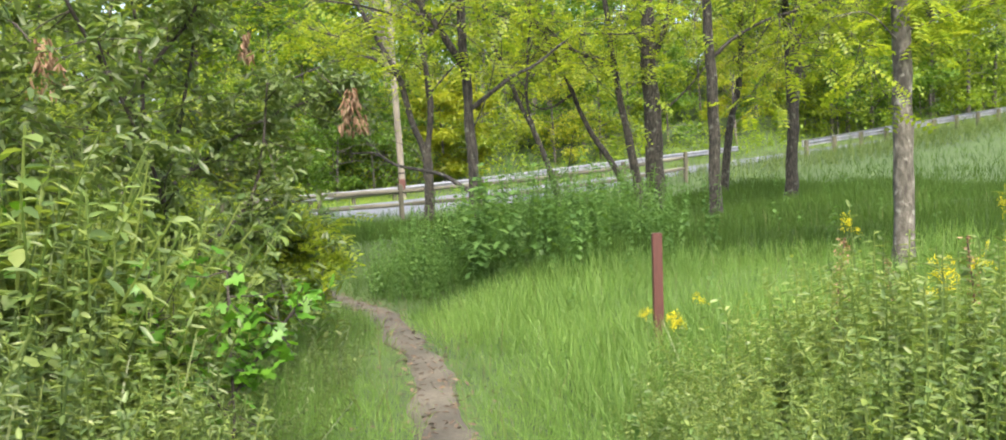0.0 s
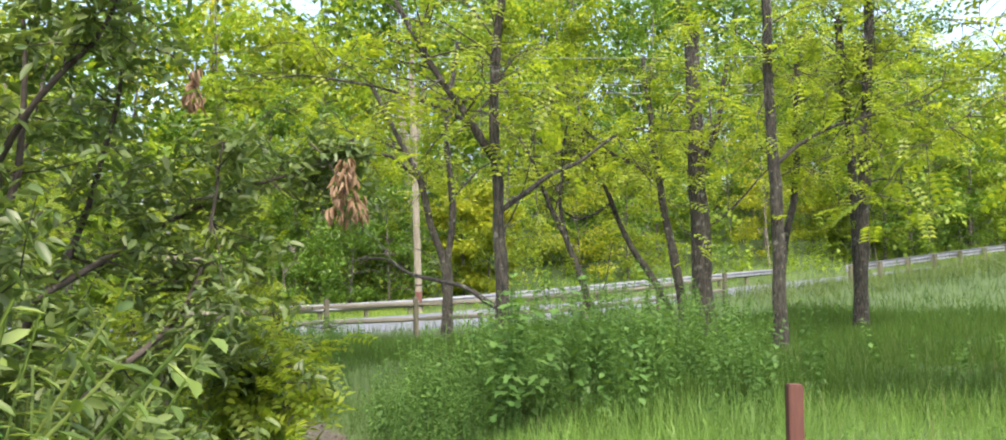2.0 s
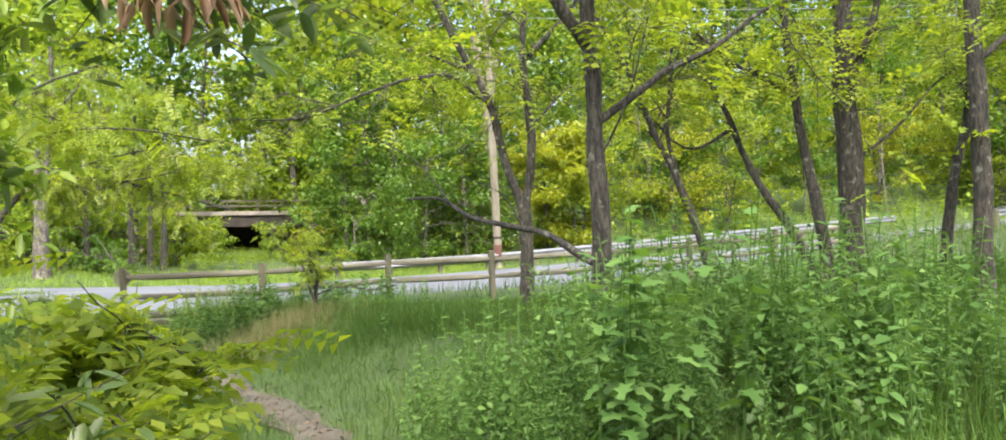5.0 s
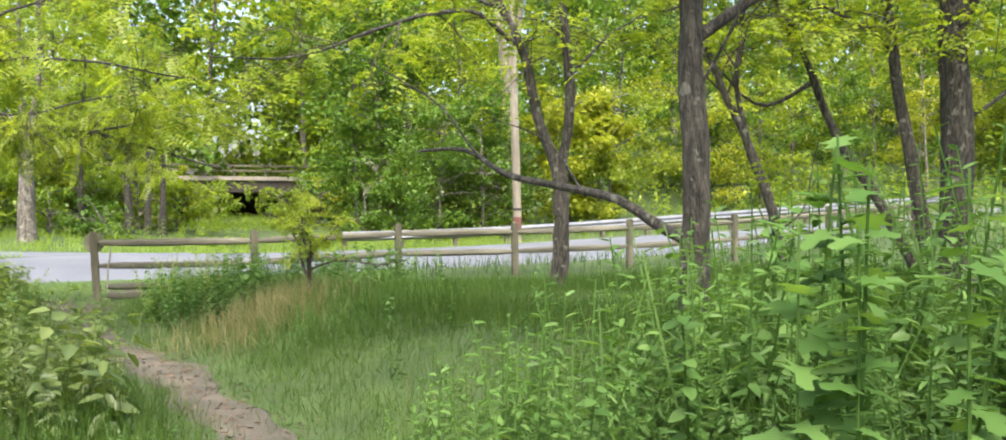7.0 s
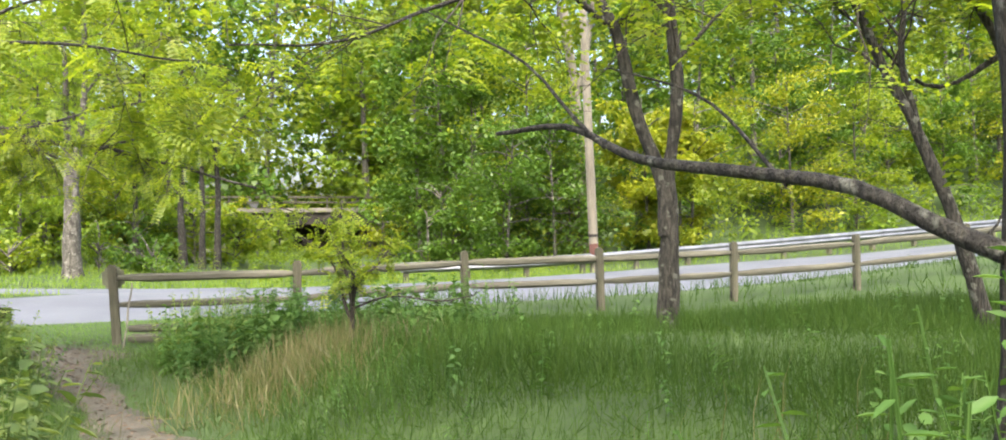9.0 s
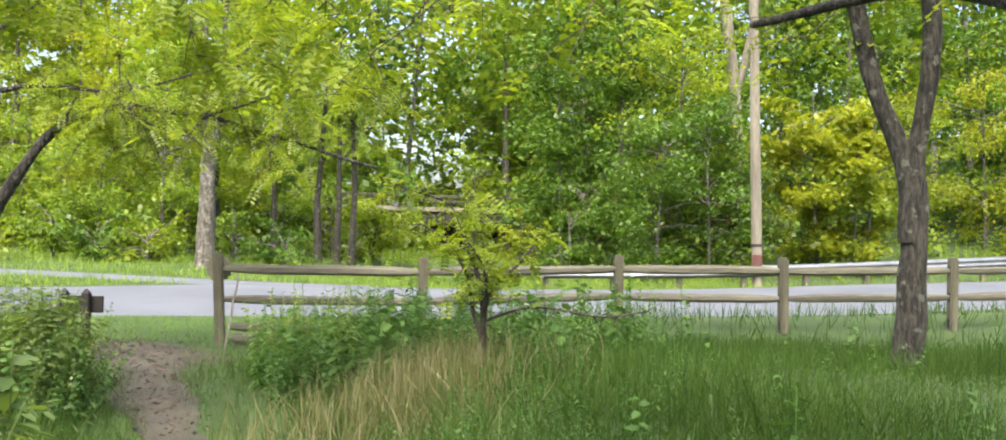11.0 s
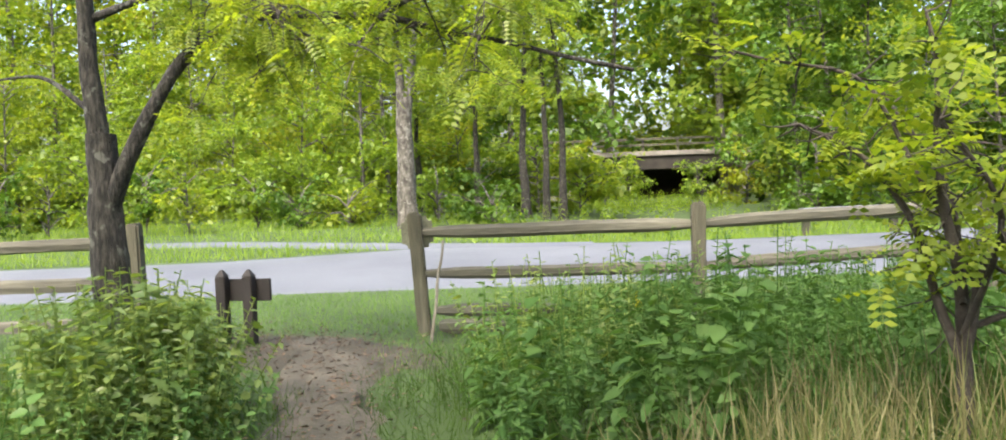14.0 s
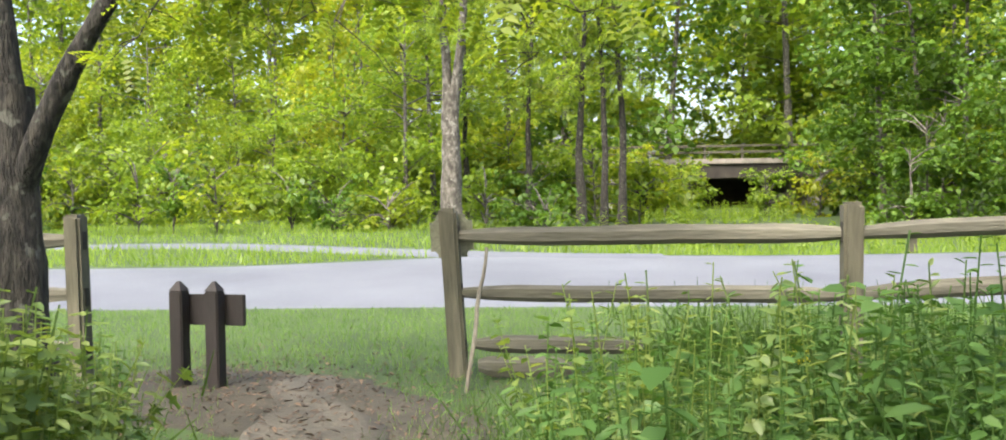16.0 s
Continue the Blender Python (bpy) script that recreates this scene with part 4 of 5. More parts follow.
WEEDS = [plant(30, LANCE, 0.13, seed=1), plant(34, LANCE, 0.11, 0.05, 0.4, seed=2), plant(28, LEAF, 0.10, seed=3, grow=0.4)]
BROADS = [plant(26, BROAD, 0.10, 0.1, 0.05, seed=4, grow=0.45), plant(28, LEAF, 0.135, 0.15, 0.1, seed=5, grow=0.4), plant(22, BROAD, 0.12, 0.2, 0.0, seed=6, grow=0.3)]
FINE = [plant(52, LEAF, 0.075, 0.08, 0.2, seed=13, grow=0.35), plant(60, LANCE, 0.085, 0.05, 0.3, seed=14, grow=0.4), plant(44, leaf_shape(0.22, 0.18), 0.07, 0.1, 0.1, seed=15, grow=0.3)]
HERBS = [plant(18, LEAF, 0.26, 0.05, 0.2, seed=7, grow=0.5), plant(14, BROAD, 0.26, 0.05, 0.1, seed=8, grow=0.5)]
BIG_LEAF = [plant(19, BROAD, 0.13, 0.25, 0.05, seed=9, grow=0.3), plant(15, LOBED, 0.14, 0.3, 0.1, seed=10, grow=0.3)]


def inside(cx, cy, rx, ry, n, turn=0.0, seed=0):
    rnd = np.random.default_rng(seed)
    a, r = rnd.uniform(0, 2 * math.pi, n), np.sqrt(rnd.uniform(0, 1, n))
    x, y = r * np.cos(a) * rx, r * np.sin(a) * ry
    return cx + x * math.cos(turn) - y * math.sin(turn), cy + x * math.sin(turn) + y * math.cos(turn), r


def weed_patch(x, y, h, kinds, mat, label, lean=0.2, clear=0.38):
    k = trail_gap(x, y) > clear
    x, y, h = x[k], y[k], h[k]
    pieces = []
    which = rng.integers(len(kinds), size=len(x))
    for q, kind in enumerate(kinds):
        m = which == q
        n = int(m.sum())
        if n:
            pieces.append(scatter(kind, np.stack([x[m], y[m], gz(x[m], y[m]) - 0.02], 1), upright(rng.uniform(0, 6.28, n), np.abs(rng.normal(0, lean, n)), rng.uniform(0, 6.28, n)), h[m]))
    v, f = join(pieces)
    return tagged(link_mesh("weeds", v, f, mat), label, "weeds", kind="stuff")


# thicket of tall herbs in the meadow
x, y, r = inside(0.6, 11.1, 2.3, 1.2, 700, 0, 31)
weed_patch(x, y, (1.2 - 0.5 * r * r) * rng.uniform(0.5, 1.25, len(x)), BROADS[:1] + WEEDS, M_WEED, "thicket of tall leafy green weeds in the meadow", 0.3)
x, y, r = inside(1.7, 9.5, 1.1, 0.8, 90, 0, 32)
weed_patch(x, y, 0.85 * rng.uniform(0.6, 1.3, len(x)), BIG_LEAF[:1] + WEEDS + BROADS[:1], M_WEED, "tall broad-leaved weeds beside the trail", 0.2, 1.1)
x, y, r = inside(-0.7, 10.5, 0.8, 0.7, 90, 0, 33)
weed_patch(x, y, 0.5 * rng.uniform(0.6, 1.2, len(x)), WEEDS, M_WEED, "leafy green weeds beside the trail", 0.35)
x, y, r = inside(0.5, 11.0, 1.5, 0.9, 300, 0, 48)
weed_patch(x, y, 0.58 * rng.uniform(0.5, 1.2, len(x)), BROADS[:1] + WEEDS * 2, M_WEED, "dense broad-leaved green weeds beside the trail", 0.3, 0.8)
LOBED_TALL = [plant(20, LOBED, 0.095, 0.3, 0.15, 0.005, 0.25, 21), plant(16, LOBED, 0.105, 0.25, 0.1, 0.005, 0.3, 22)]
x, y, r = inside(0.12, 9.75, 0.45, 0.45, 9, 0, 49)
weed_patch(x, y, rng.uniform(1.05, 1.65, len(x)), LOBED_TALL, M_WEED, "tall plants with large pale lobed leaves", 0.1, 0.9)
# foreground left of the trail
for seed_, leaf_mat, words in ((34, M_BRAMBLE, "tangle of olive green weeds and brambles"), (74, M_SHRUB, "dull green brambles in a tangle of weeds")):
    x, y, r = inside(-1.95, 2.0, 1.15, 1.2, 480, 0.1, seed_)
    weed_patch(x, y, rng.uniform(0.55, 1.02, len(x)) * np.clip(0.72 + 0.55 * (-0.8 - x), 0.5, 1.45), FINE + WEEDS[:1], leaf_mat, words, 0.42, 0.66)
x, y, r = inside(-2.0, 3.35, 0.75, 0.85, 290, 0.1, 47)
weed_patch(x, y, rng.uniform(0.8, 1.08, len(x)) * np.clip(1.12 + 0.75 * (-1.35 - x), 0.9, 1.85), WEEDS * 2 + BROADS[:1], M_BRAMBLE, "tall tangle of brambles below the shrub", 0.38, 0.9)
x, y, r = inside(-2.6, 3.6, 0.9, 0.8, 160, 0.1, 44)
weed_patch(x, y, rng.uniform(0.5, 1.0, len(x)), WEEDS, M_SHRUB, "tall weeds at the foot of the shrub", 0.3, 0.62)
x, y, r = inside(-1.35, 4.2, 0.45, 2.4, 200, 0, 35)
weed_patch(x, y, 0.5 * rng.uniform(0.5, 1.3, len(x)), WEEDS, M_SHRUB, "narrow-leaved weeds at the foot of the shrub", 0.3, 0.5)
# foreground right
x, y, r = inside(2.5, 2.8, 1.25, 1.5, 820, 0, 36)
weed_patch(x, y, rng.uniform(0.5, 1.15, len(x)) * np.clip(0.42 + 0.35 * (x - 1.2), 0.4, 0.95), FINE * 2 + BROADS, M_SHRUB, "tall mixed weeds with olive green leaves", 0.45, 0.8)
x, y, r = inside(1.75, 2.75, 1.1, 1.05, 760, 0, 37)
weed_patch(x, y, np.clip(0.55 + 0.42 * (x - 0.85), 0.4, 1.05) * rng.uniform(0.55, 1.1, len(x)), FINE + WEEDS[:2], M_BRAMBLE, "low green weeds in the grass", 0.35, 0.7)
# both sides of the trail near the gate
x, y, r = inside(-6.0, 19.5, 2.5, 1.2, 760, 0.55, 38)
weed_patch(x, y, 0.66 * rng.uniform(0.45, 1.25, len(x)), WEEDS * 2 + BROADS + HERBS, M_WEED, "dense leafy green weeds in front of the fence", 0.3, 0.85)
x, y, r = inside(-5.2, 20.6, 2.0, 0.8, 60, 0.55, 43)
weed_patch(x, y, 0.85 * rng.uniform(0.6, 1.2, len(x)), BIG_LEAF[:1] + WEEDS, M_WEED, "tall weeds along the fence", 0.2, 0.9)
x, y, r = inside(-8.7, 17.5, 1.6, 0.75, 360, -0.78, 39)
weed_patch(x, y, 0.62 * rng.uniform(0.5, 1.25, len(x)), WEEDS * 2 + BROADS, M_WEED, "leafy green weeds beside the dirt trail", 0.3, 0.55)
x, y, r = inside(-5.5, 13.8, 1.5, 0.9, 220, -0.85, 40)
weed_patch(x, y, 0.8 * rng.uniform(0.5, 1.25, len(x)), WEEDS + HERBS, M_SHRUB, "bushy weeds beside the dirt trail", 0.3, 0.8)
x, y, r = inside(-3.3, 11.0, 1.5, 0.6, 150, 2.0, 41)
weed_patch(x, y, 0.36 * rng.uniform(0.5, 1.25, len(x)), WEEDS + BROADS[:1], M_WEED, "low green weeds along the trail", 0.3, 0.75)
x, y, r = inside(-4.3, 17.0, 1.2, 1.9, 260, 0.6, 42)
k = ((x + 4.9) / 0.9) ** 2 + ((y - 17.5) / 1.0) ** 2 > 1
x, y = x[k], y[k]
weed_patch(x, y, 0.42 * rng.uniform(0.5, 1.25, len(x)), WEEDS, M_WEED, "green weeds among dry grass", 0.3, 1.0)
x, y = rng.uniform(-3, 9, 600), rng.uniform(3, 22, 600)
weed_patch(x, y, rng.uniform(0.2, 0.48, 600), WEEDS + HERBS, M_WEED, "scattered green herbs in the meadow", 0.35, 0.95)
x, y, r = inside(-8.75, 17.6, 1.25, 0.62, 420, 2.35, 45)
weed_patch(x, y, rng.uniform(0.65, 1.12, len(x)) * (1 - 0.35 * r * r), BIG_LEAF[1:] + WEEDS + BROADS, M_BRAMBLE, "tall leafy weeds in front of the dark sign", 0.28, 0.6)
x, y, r = inside(-6.9, 19.6, 1.0, 0.7, 90, 0.55, 46)
weed_patch(x, y, rng.uniform(0.55, 0.95, len(x)), WEEDS + BROADS[:1], M_BRAMBLE, "tall leafy weeds beside the gate", 0.3, 0.95)
# dark brush at the foot of the road bank
ss, vv = rng.uniform(20, 52, 1700), rng.uniform(-2.2, 2.0, 1700)
pp = GATE.x + U.x * ss + N.x * vv, GATE.y + U.y * ss + N.y * vv
weed_patch(pp[0], pp[1], rng.uniform(0.3, 0.85, 1700), WEEDS + BROADS, M_SHRUB, "dark brush at the foot of the road bank", 0.35)
# undergrowth on the wooded bank
ss, vv = rng.uniform(22, 95, 600), rng.uniform(12.5, 34, 600)
pp = GATE.x + U.x * ss + N.x * vv, GATE.y + U.y * ss + N.y * vv
weed_patch(pp[0], pp[1], rng.uniform(0.8, 2.2, 600), HERBS, M_FARLEAF, "leafy undergrowth on the wooded bank", 0.35)
# rank growth in front of the bridge
x, y, r = inside(-20.5, 50.5, 4.5, 4.0, 420, 0, 71)
weed_patch(x, y, rng.uniform(0.35, 0.85, len(x)), HERBS + BROADS, M_FARLEAF, "rank green growth in front of the bridge", 0.35)
# low growth along the far side of the road
ss, vv = rng.uniform(-40, 60, 1200), rng.uniform(0, 1, 1200)
vv = 13.2 + 4.5 * vv + 7 * smooth(-ss, -2, 10)
pp = GATE.x + U.x * ss + N.x * vv, GATE.y + U.y * ss + N.y * vv
weed_patch(pp[0], pp[1], rng.uniform(0.25, 0.95, 1200), BROADS[:1] + HERBS, M_FARLEAF, "low bushy undergrowth at the edge of the woods", 0.35)


def shrub(name, base, stems, label, leaf_n, mat, template, size, reach, seed, up=0.3):
    """A woody shrub: arching stems with twigs and leaves all along them."""
    rnd = np.random.default_rng(seed)
    base = Vector((base[0], base[1], float(gz(base[0], base[1]))))
    ob = empty(name, base, label, "shrub")
    pos, woods = [], []
    for k, (points, r0) in enumerate(stems):
        pts = spline(points, 5)
        for q, p in enumerate(pts):
            p += noise.noise_vector(p * 1.7 + Vector((seed, k, 0))) * 0.08 * min(1, q / 4)
        v, f = tube(pts, taper(r0, 0.006, len(pts)), 8, 0.2)
        link_mesh("stem", v, f, M_TWIG, ob, shade=True)
        for q in range(3, len(pts)):
            for j in range(3):
                o = Vector(rnd.normal(0, 1, 3))
                o.z = o.z * 0.6 + 0.05
                o.normalize()
                L = reach * rnd.uniform(0.4, 1.2)
                e = pts[q] + o * L
                tw = bend(pts[q], e, -0.05 * L, 0.1, 5, seed + q + j * 5)
                woods.append(tube(tw, taper(0.006, 0.0015, 5), 3))
                if e.z > up:
                    pos += [pts[q].lerp(e, t) for t in np.linspace(0.15, 1, 8)]
    v, f = join(woods)
    stuff(link_mesh("twig", v, f, M_TWIG, ob))
    pick = rnd.integers(len(pos), size=leaf_n)
    P = np.array([tuple(p) for p in pos])[pick] + rnd.normal(0, 0.04, (leaf_n, 3))
    v, f = scatter(template, P, turns(rnd.uniform(0, 6.28, leaf_n), rnd.normal(-0.25, 0.45, leaf_n), rnd.normal(0, 0.5, leaf_n)), size * rnd.uniform(0.55, 1.25, leaf_n))
    stuff(link_mesh("foliage", v, f, mat, ob))
    return ob


def dead_cluster(parent, at, n, width, height, seed):
    """Withered brown leaves that hang in a bunch from a broken twig."""
    rnd = np.random.default_rng(seed)
    t = rnd.uniform(0, 1, n)
    a = rnd.uniform(0, 6.28, n)
    P = np.stack([np.cos(a) * width * (0.3 + 0.7 * t) * rnd.uniform(0.2, 1, n), np.sin(a) * width * (0.3 + 0.7 * t) * rnd.uniform(0.2, 1, n), -height * t], 1) + np.array(at)
    v, f = scatter(leaf_shape(0.11, 0.05, 0.14, 0.3), P, turns(a + rnd.normal(0, 0.5, n), rnd.normal(-1.15, 0.3, n), rnd.normal(0, 0.9, n)), rnd.uniform(0.045, 0.10, n))
    stuff(link_mesh("dead_leaves", v, f, M_DEAD, parent, "withered brown hanging leaves"))
    v, f = tube(bend(Vector(at) + Vector((-0.25, 0.1, 0.12)), Vector(at) + Vector((0.03, 0, -height * 0.8)), 0.06, 0.05, 6, seed), taper(0.008, 0.003, 6), 5)
    link_mesh("broken_twig", v, f, M_TWIG, parent)


big = shrub("shrub", (-2.7, 4.8), [([(0, 0, 0), (0.2, 0.1, 1.0), (0.35, 0.3, 2.0), (0.3, 0.4, 3.4)], 0.05), ([(0.05, 0, 0), (-0.4, -0.5, 1.1), (-0.6, -1.2, 2.0), (-0.5, -1.6, 3.2)], 0.035), ([(0.1, 0, 0.1), (0.7, 0.4, 0.9), (1.0, 0.9, 1.5), (1.1, 1.0, 2.2)], 0.03),
    ([(0.25, 0.1, 1.2), (0.8, 1.2, 1.8), (1.3, 1.75, 2.15), (1.7, 1.7, 2.32)], 0.02), ([(0, 0.1, 0.1), (0.2, 0.7, 1.2), (0.5, 1.0, 2.2), (0.6, 1.0, 3.2)], 0.035), ([(0, 0, 0.3), (0.7, -0.5, 0.9), (0.9, -0.9, 1.5), (0.8, -1.2, 2.3)], 0.025), ([(-0.1, 0, 0), (-1.0, 0.3, 1.2), (-1.5, 0.5, 2.2), (-1.6, 0.4, 3.2)], 0.035),
    ([(0.1, 0.2, 0.6), (0.7, 1.0, 0.9), (1.0, 1.5, 1.0), (1.2, 1.7, 0.8)], 0.02), ([(0.3, 0.3, 2.0), (0.8, 0.2, 2.7), (1.1, 0.3, 3.3)], 0.02), ([(-0.4, -0.5, 1.1), (0.2, -1.2, 1.7), (0.4, -1.9, 2.1)], 0.02), ([(0, 0, 0.4), (0.9, 0.2, 0.8), (1.2, 0.0, 0.7)], 0.018),
    ([(0, 0, 0.5), (-0.5, 0.6, 1.4), (-0.7, 1.0, 2.4), (-0.6, 1.2, 3.6)], 0.03), ([(0.3, 0.3, 2.0), (0.2, -0.4, 2.8), (0.0, -0.7, 3.8)], 0.02)],
    "large olive green shrub leaning over the trail", 21000, M_SHRUB, LEAF, 0.085, 0.55, 51)
dead_cluster(big, (1.66, 1.6, 2.19), 125, 0.14, 0.36, 61)
dead_cluster(big, (1.0, 0.9, 2.6), 60, 0.07, 0.22, 62)
dead_cluster(big, (0.35, -0.9, 2.35), 70, 0.12, 0.3, 63)
shrub("shrub", (-1.95, 7.05), [([(0, 0, 0), (0.2, 0, 0.6), (0.4, 0, 1.0), (0.6, -0.1, 0.9)], 0.02), ([(0, 0, 0), (-0.1, 0.3, 0.7), (0.1, 0.5, 1.2), (0.4, 0.5, 1.1)], 0.02), ([(0, 0, 0), (0.1, -0.4, 0.6), (0.3, -0.6, 1.0), (0.6, -0.6, 0.8)], 0.02), ([(0, 0, 0), (-0.5, 0, 0.9), (-0.8, 0.2, 1.5)], 0.02)],
    "sumac shrub with drooping feathery green leaves", 640, M_LOCUST, PINNATE, 0.25, 0.3, 52)
shrub("shrub", (-4.2, 5.6), [([(0, 0, 0), (0.2, 0, 1.2), (0.3, 0.2, 2.4), (0.1, 0.2, 3.8)], 0.04), ([(0, 0, 0), (-0.7, 0.5, 1.3), (-1.0, 0.8, 2.6), (-0.8, 1, 3.8)], 0.04), ([(0, 0, 0), (0.6, -0.5, 1.0), (0.9, -0.8, 1.9)], 0.03), ([(0, 0, 0), (0.3, 1.0, 1.2), (0.6, 1.8, 2.4), (0.7, 2.2, 3.6)], 0.04)], "tall green shrub behind the brambles", 4500, M_SHRUB, LEAF, 0.15, 0.7, 53)
shrub("shrub", (-4.3, 9.4), [([(0, 0, 0), (0.2, 0, 1.0), (0.3, 0.2, 2.0), (0.6, 0.2, 2.9)], 0.03), ([(0, 0, 0), (-0.7, 0.5, 1.1), (-1.0, 0.8, 2.2)], 0.03), ([(0, 0, 0), (0.6, -0.5, 0.9), (0.8, -0.8, 1.6)], 0.03)], "leafy green shrub at the bend of the trail", 2600, M_FARLEAF, LEAF, 0.13, 0.6, 54)
shrub("sapling", (-1.12, 2.85), [([(0, 0, 0), (0.05, 0, 0.6), (0.02, 0.05, 1.12)], 0.01), ([(0, 0, 0.5), (0.2, 0.1, 0.8), (0.32, 0.1, 0.95)], 0.007), ([(0, 0, 0.45), (-0.2, 0, 0.75), (-0.35, 0, 0.95)], 0.007)], "young sapling with bright green lobed leaves", 300, M_BRIGHT, LOBED, 0.07, 0.22, 55, 0.45)
shrub("sapling", (-2.3, 2.6), [([(0, 0, 0), (0.05, 0, 0.9), (0.02, 0.05, 1.65)], 0.01), ([(0, 0, 0.8), (0.2, 0.1, 1.2), (0.3, 0.1, 1.5)], 0.007)], "young sapling with bright green leaves", 60, M_BRIGHT, BROAD, 0.13, 0.14, 56, 0.4)
shrub("sapling", (-4.62, 18.02), [([(0, 0, 0), (0.02, 0, 0.5), (-0.05, 0, 1.0), (-0.1, 0, 1.5)], 0.035), ([(0.02, 0, 0.42), (0.3, 0.1, 0.5), (0.7, 0.2, 0.48), (1.2, 0.3, 0.55)], 0.012), ([(0, 0, 0.3), (-0.1, 0, 0.65), (-0.3, 0, 1.0), (-0.5, 0, 1.15)], 0.02), ([(0, 0, 0.32), (0.13, 0, 0.7), (0.3, 0, 0.95), (0.4, 0, 1.1)], 0.02), ([(0, 0, 0.5), (-0.1, 0.3, 0.9), (-0.3, 0.5, 1.25)], 0.012), ([(0, 0, 0.4), (0.1, -0.3, 0.8), (0.0, -0.5, 1.1)], 0.014), ([(-0.05, 0, 0.8), (-0.4, 0.1, 1.3), (-0.9, 0.1, 1.5)], 0.01)],
    "small sapling with bright compound leaves in dry grass", 330, M_LOCUST, pinnate(5, 0.3, 0.35), 0.135, 0.17, 57, 0.6)


def goldenrod(at, h, seed):
    rnd = np.random.default_rng(seed)
    base = Vector((at[0], at[1], float(gz(*at))))
    ob = empty("goldenrod", base, "goldenrod stalk with yellow flower plume", "flower", "goldenrod plants")
    ob.rotation_euler = (rnd.normal(0, 0.1), rnd.normal(0, 0.1), rnd.uniform(0, 6))
    v, f = plant(20, LANCE, 0.14, 0.15, 0.5, 0.004, 0.5, seed)
    link_mesh("stalk", v * h, f, M_SHRUB, ob)
    pieces = []
    for k in range(6):
        a, t = rnd.uniform(0, 6.28), rnd.uniform(0.86, 1.0)
        d = np.array([math.cos(a), math.sin(a), 0.75]) * 0.085 * (1.5 - t)
        n = 26
        q = rnd.uniform(0, 1, n)
        P = np.array([0, 0, t * h]) + d[None] * q[:, None] * 1.3 + np.array([0, 0, 1]) * (-0.06 * q * q + 0.012 * rnd.normal(size=n))[:, None]
        pieces.append(scatter(LEAF, P, turns(rnd.uniform(0, 6.28, n), rnd.uniform(-0.3, 1.2, n)), np.full(n, 0.014)))
    v, f = join(pieces)
    stuff(link_mesh("plume", v, f, M_GOLD, ob, "yellow flower plume"))


for k in range(24):
    gx_, gy_ = (rng.uniform(2.0, 3.9), rng.uniform(2.2, 4.5)) if k < 20 else (rng.uniform(1.0, 1.9), rng.uniform(3.4, 5.2))
    goldenrod((gx_, gy_), rng.uniform(1.0, 1.42) if k < 20 else rng.uniform(0.45, 0.75), 300 + k)
for k, (ax, ay) in enumerate(((-1.7, 2.3), (-9.3, 17.9), (-9.0, 18.1), (-6.9, 20.3))):
    goldenrod((ax, ay), 0.5, 340 + k)
# brown dry dock stalks
for k, (ax, ay, h) in enumerate(((2.05, 3.9, 1.05), (3.0, 3.9, 1.0), (3.25, 4.2, 0.95), (2.75, 4.4, 0.8))):
    base = Vector((ax, ay, float(gz(ax, ay))))
    ob = empty("dock_stalk", base, "dry brown seed stalk of dock among weeds", "dead plant", "dry dock stalks")
    v, f = tube(bend((0, 0, -0.05), (0.12 * (-1) ** k, 0, h), 0, 0.03, 8, k), taper(0.012, 0.005, 8), 6)
    link_mesh("stem", v, f, M_LITTER, ob)
    n = 260
    t = rng.uniform(0.35, 1, n)
    P = np.stack([0.12 * (-1) ** k * t + rng.normal(0, 0.018, n), rng.normal(0, 0.018, n), t * h], 1)
    v, f = scatter(BROAD, P, turns(rng.uniform(0, 6.28, n), rng.uniform(-0.5, 1, n)), rng.uniform(0.012, 0.028, n))
    stuff(link_mesh("seed_head", v, f, M_DEAD, ob))


# ---- grass ----
def field(n, x0, x1, y0, y1, keep):
    x, y = rng.uniform(x0, x1, n), rng.uniform(y0, y1, n)
    k = keep(x, y)
    return x[k], y[k]


def lumps(x, y, f=0.6):
    return 0.5 + 0.25 * (np.sin(f * 2.1 * x + 1.3 * np.sin(f * 1.7 * y)) + np.sin(f * 2.7 * y + 1.1 * np.sin(f * 1.3 * x + 2)))


def grass(x, y, h, mat, label, thick=1.0, lean=0.45, blade=BLADE):
    n = len(x)
    pos = np.stack([x, y, gz(x, y) - 0.01], 1)
    rot = turns(rng.uniform(0, 6.28, n), math.pi / 2 - np.abs(rng.normal(0, lean, n)), rng.uniform(0, 6.28, n))
    v, f = scatter((blade[0] * np.array([1, thick, 1]), blade[1]), pos, rot, h)
    return tagged(link_mesh("grass", v, f, mat), label, "grass", kind="stuff")


def gate_bare(x, y):
    """Trodden ground round the gate."""
    return np.exp(-(((x + 10.3) / 2.0) ** 2 + ((y - 20.1) / 1.3) ** 2) ** 1.5)


def meadow(x, y):
    s, v = along(x, y)
    return (v < 3.75) & (trail_gap(x, y) > 0.09 + 0.2 * rng.uniform(size=len(x))) & (rng.uniform(size=len(x)) > 0.78 * gate_bare(x, y))


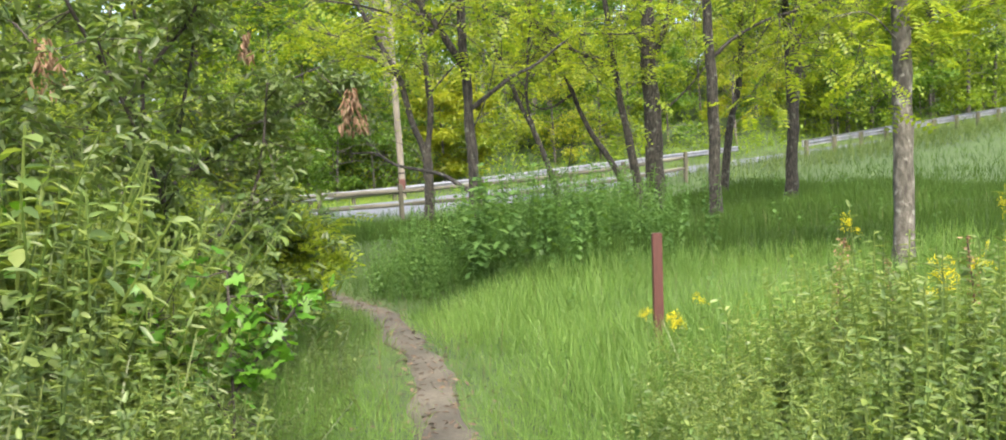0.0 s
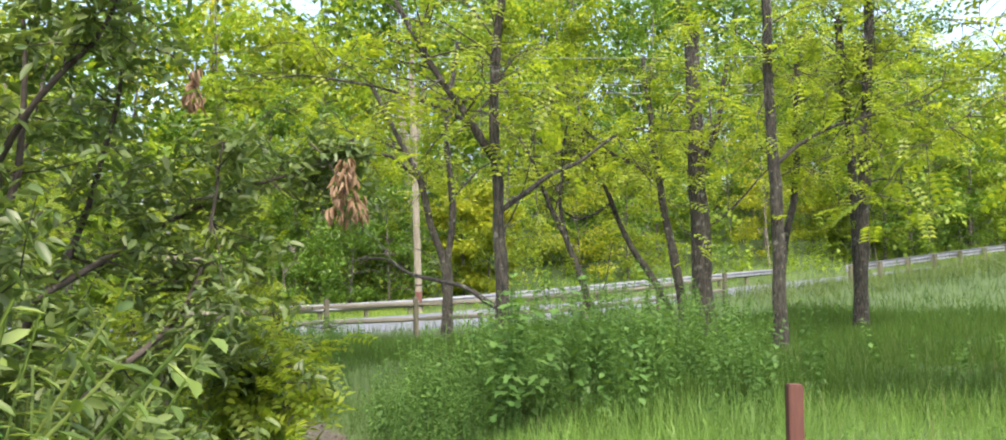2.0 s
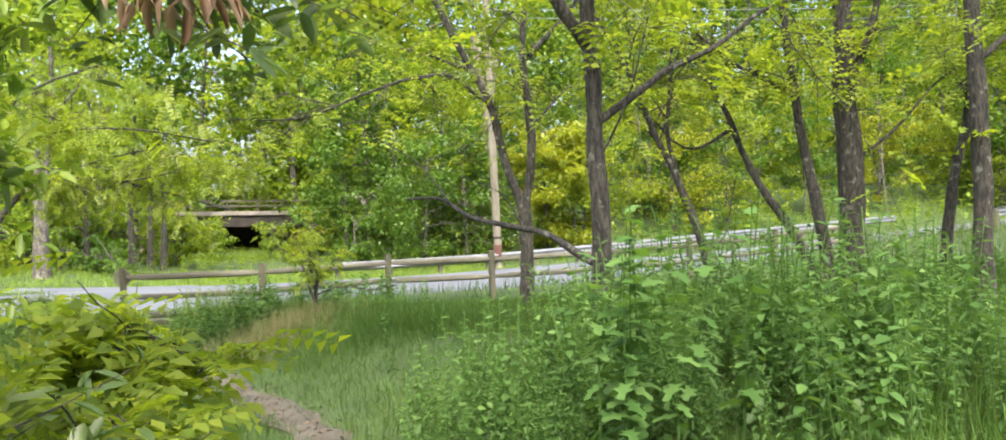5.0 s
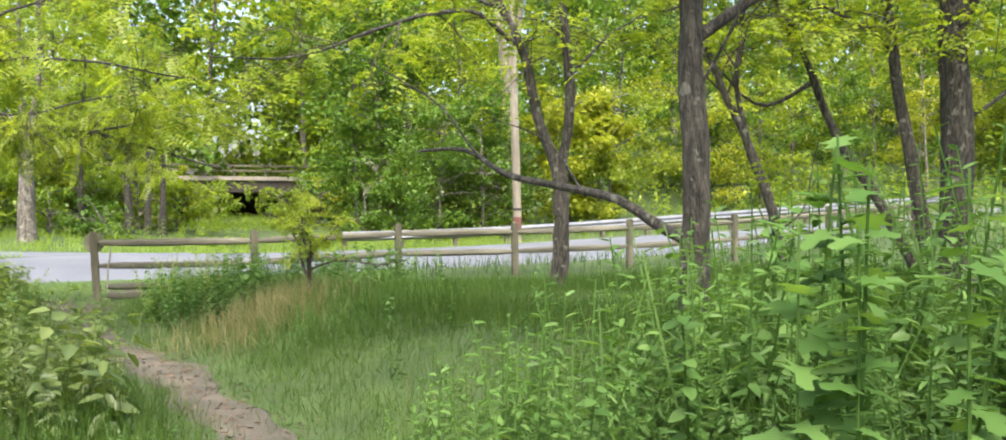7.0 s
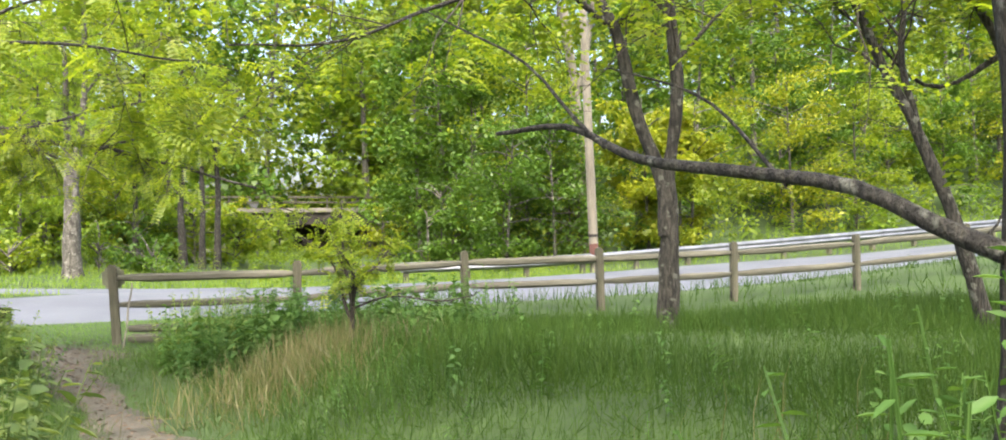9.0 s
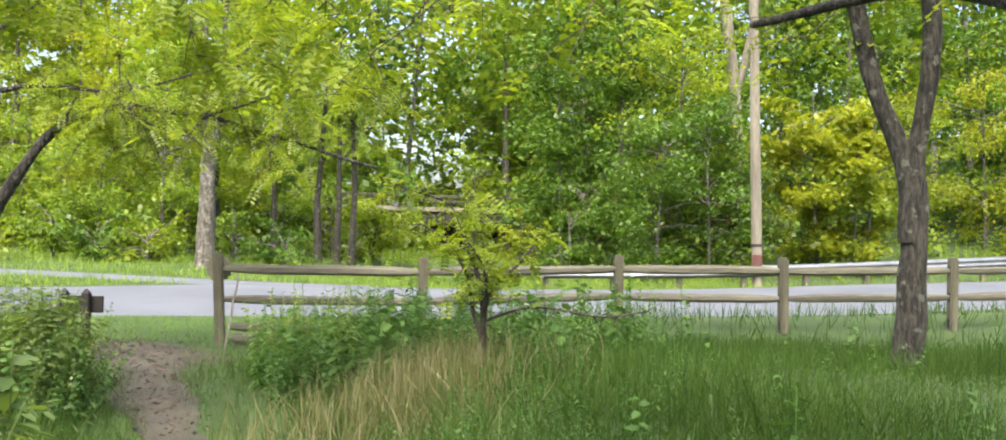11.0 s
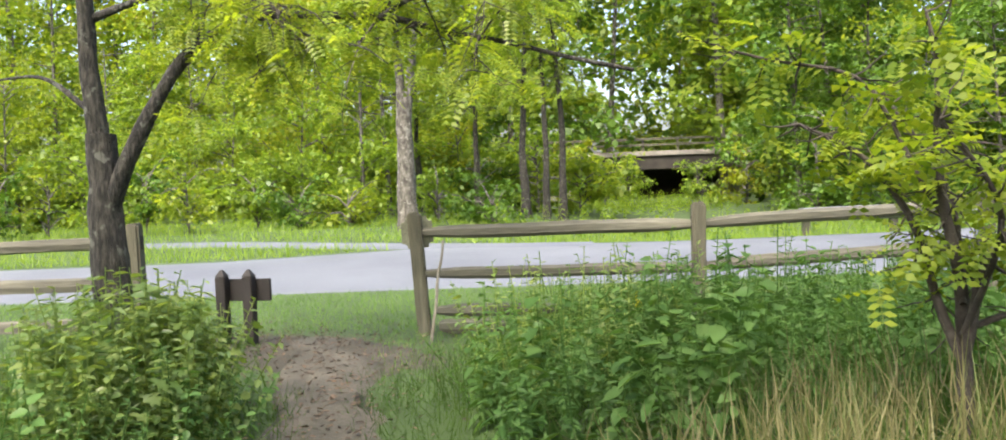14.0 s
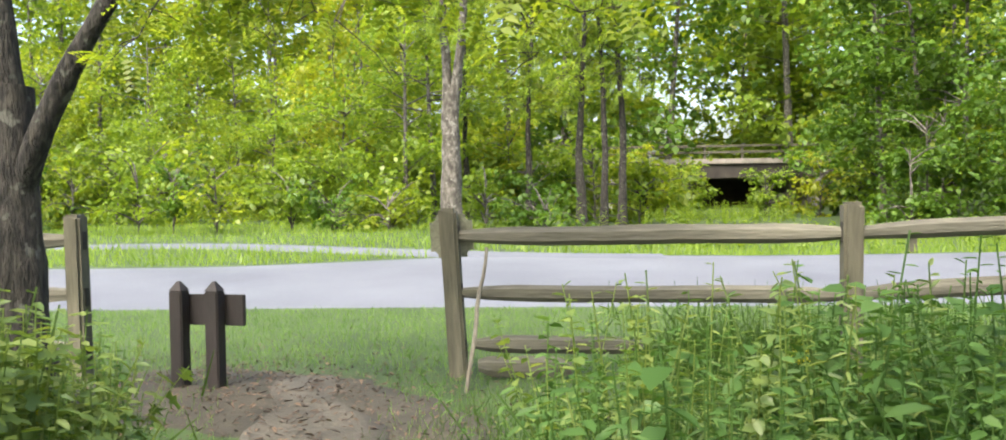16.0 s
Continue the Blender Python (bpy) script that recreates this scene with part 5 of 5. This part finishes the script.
# Near and far meadow brightness is set by blade colour: pale, then dark.
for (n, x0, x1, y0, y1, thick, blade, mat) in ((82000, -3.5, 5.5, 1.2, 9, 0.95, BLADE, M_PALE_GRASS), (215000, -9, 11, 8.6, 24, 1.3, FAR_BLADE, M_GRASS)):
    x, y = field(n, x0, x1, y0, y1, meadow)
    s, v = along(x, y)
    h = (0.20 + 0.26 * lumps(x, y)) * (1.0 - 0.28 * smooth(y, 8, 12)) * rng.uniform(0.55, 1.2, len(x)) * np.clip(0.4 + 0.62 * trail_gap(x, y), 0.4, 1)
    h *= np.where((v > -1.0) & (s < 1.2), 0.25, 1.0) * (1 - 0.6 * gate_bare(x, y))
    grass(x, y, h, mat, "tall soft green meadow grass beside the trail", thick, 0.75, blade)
x, y = field(62000, -34, 30, 8, 52, lambda x, y: (along(x, y)[1] < 3.75) & ((x < -9) | (x > 11) | (y > 24)) & (trail_gap(x, y) > 0.4) & (rng.uniform(size=len(x)) > 0.8 * gate_bare(x, y)))
s, v = along(x, y)
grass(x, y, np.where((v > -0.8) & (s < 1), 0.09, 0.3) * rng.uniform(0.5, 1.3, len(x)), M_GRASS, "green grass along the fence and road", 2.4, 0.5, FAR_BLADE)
ss, vv = np.where(rng.uniform(size=60000) < 0.6, rng.uniform(-24, 14, 60000), rng.uniform(-40, 60, 60000)), rng.uniform(0, 1, 60000) ** 1.5
vv = 8.2 + 10 * vv + 6 * smooth(-ss, -2, 10) * vv
lane = (np.abs(vv - lane_v(ss)) < 0.6) | (vv < far_edge(ss) + 0.05)
vv, ss = vv[~lane], ss[~lane]
grass(GATE.x + U.x * ss + N.x * vv, GATE.y + U.y * ss + N.y * vv, rng.uniform(0.06, 0.22, len(ss)), M_MOWN, "mown yellow-green grass beyond the road", 4.8, 0.5, FAR_BLADE)
def dry(x, y):
    """Withered ground round the small sapling."""
    return np.exp(-(((x + 4.95) / 0.75) ** 2 + ((y - 17.5) / 0.85) ** 2))


x, y = field(24000, -7, -3, 15, 20, lambda x, y: meadow(x, y) & (rng.uniform(size=len(x)) < 0.9 * dry(x, y)))
grass(x, y, rng.uniform(0.2, 0.5, len(x)), M_STRAW, "dry straw-coloured grass stems round a sapling", 0.8, 0.65)
x, y = field(1000, -3, 8, 3, 14, lambda x, y: meadow(x, y))
grass(x, y, rng.uniform(0.25, 0.45, len(x)), M_STRAW, "thin pale seeding grass stems", 0.6, 0.3)

# short turf at the gate
ss, vv = rng.uniform(-9, 6, 72000), rng.uniform(-2.2, 3.8, 72000)
x, y = GATE.x + U.x * ss + N.x * vv, GATE.y + U.y * ss + N.y * vv
k = (trail_gap(x, y) > 0.28 + 0.35 * rng.uniform(size=len(x)) * (vv < 0.8)) & (rng.uniform(size=len(x)) > 0.8 * gate_bare(x, y) * (vv < 1.6))
grass(x[k], y[k], rng.uniform(0.03, 0.085, int(k.sum())), M_PALE_GRASS, "short green turf between gate and road", 3.4, 0.6, FAR_BLADE)
x, y = field(5000, -13, -6, 17, 22, lambda x, y: (rng.uniform(size=len(x)) < gate_bare(x, y)))
v, f = scatter(HERBS[1], np.stack([x, y, gz(x, y) - 0.01], 1), upright(rng.uniform(0, 6, len(x)), rng.uniform(0, 0.5, len(x)), rng.uniform(0, 6, len(x))), rng.uniform(0.02, 0.06, len(x)))
kk = np.repeat(trail_gap(x, y) > 0.5, len(HERBS[1][1]))
tagged(link_mesh("ground_herbs", v, f[kk], M_WEED), "small low herbs on trodden ground", "weeds", kind="stuff")

# fallen leaves on the trail
n = 3400
t = rng.uniform(0, 1, n)
line = resample(TRAIL, 0.25)
at = line[(t * (len(line) - 1)).astype(int)] + rng.normal(0, 0.22, (n, 2))
v, f = scatter(LEAF, np.stack([at[:, 0], at[:, 1], gz(at[:, 0], at[:, 1]) + 0.028], 1), turns(rng.uniform(0, 6.28, n), rng.normal(0.1, 0.2, n), rng.normal(0, 0.3, n)), rng.uniform(0.025, 0.07, n))
tagged(link_mesh("fallen_leaves", v, f, M_LITTER), "brown fallen leaves on the dirt trail", "leaf litter", kind="stuff")
n = 3600
gx_, gy_ = -10.3 + rng.normal(0, 1.3, n), 20.1 + rng.normal(0, 0.9, n)
v, f = scatter(LEAF, np.stack([gx_, gy_, gz(gx_, gy_) + 0.02], 1), turns(rng.uniform(0, 6.28, n), rng.normal(0.1, 0.3, n), rng.normal(0, 0.4, n)), rng.uniform(0.015, 0.045, n))
tagged(link_mesh("fallen_leaves", v, f, M_LITTER), "brown leaf litter round the gate", "leaf litter", kind="stuff")
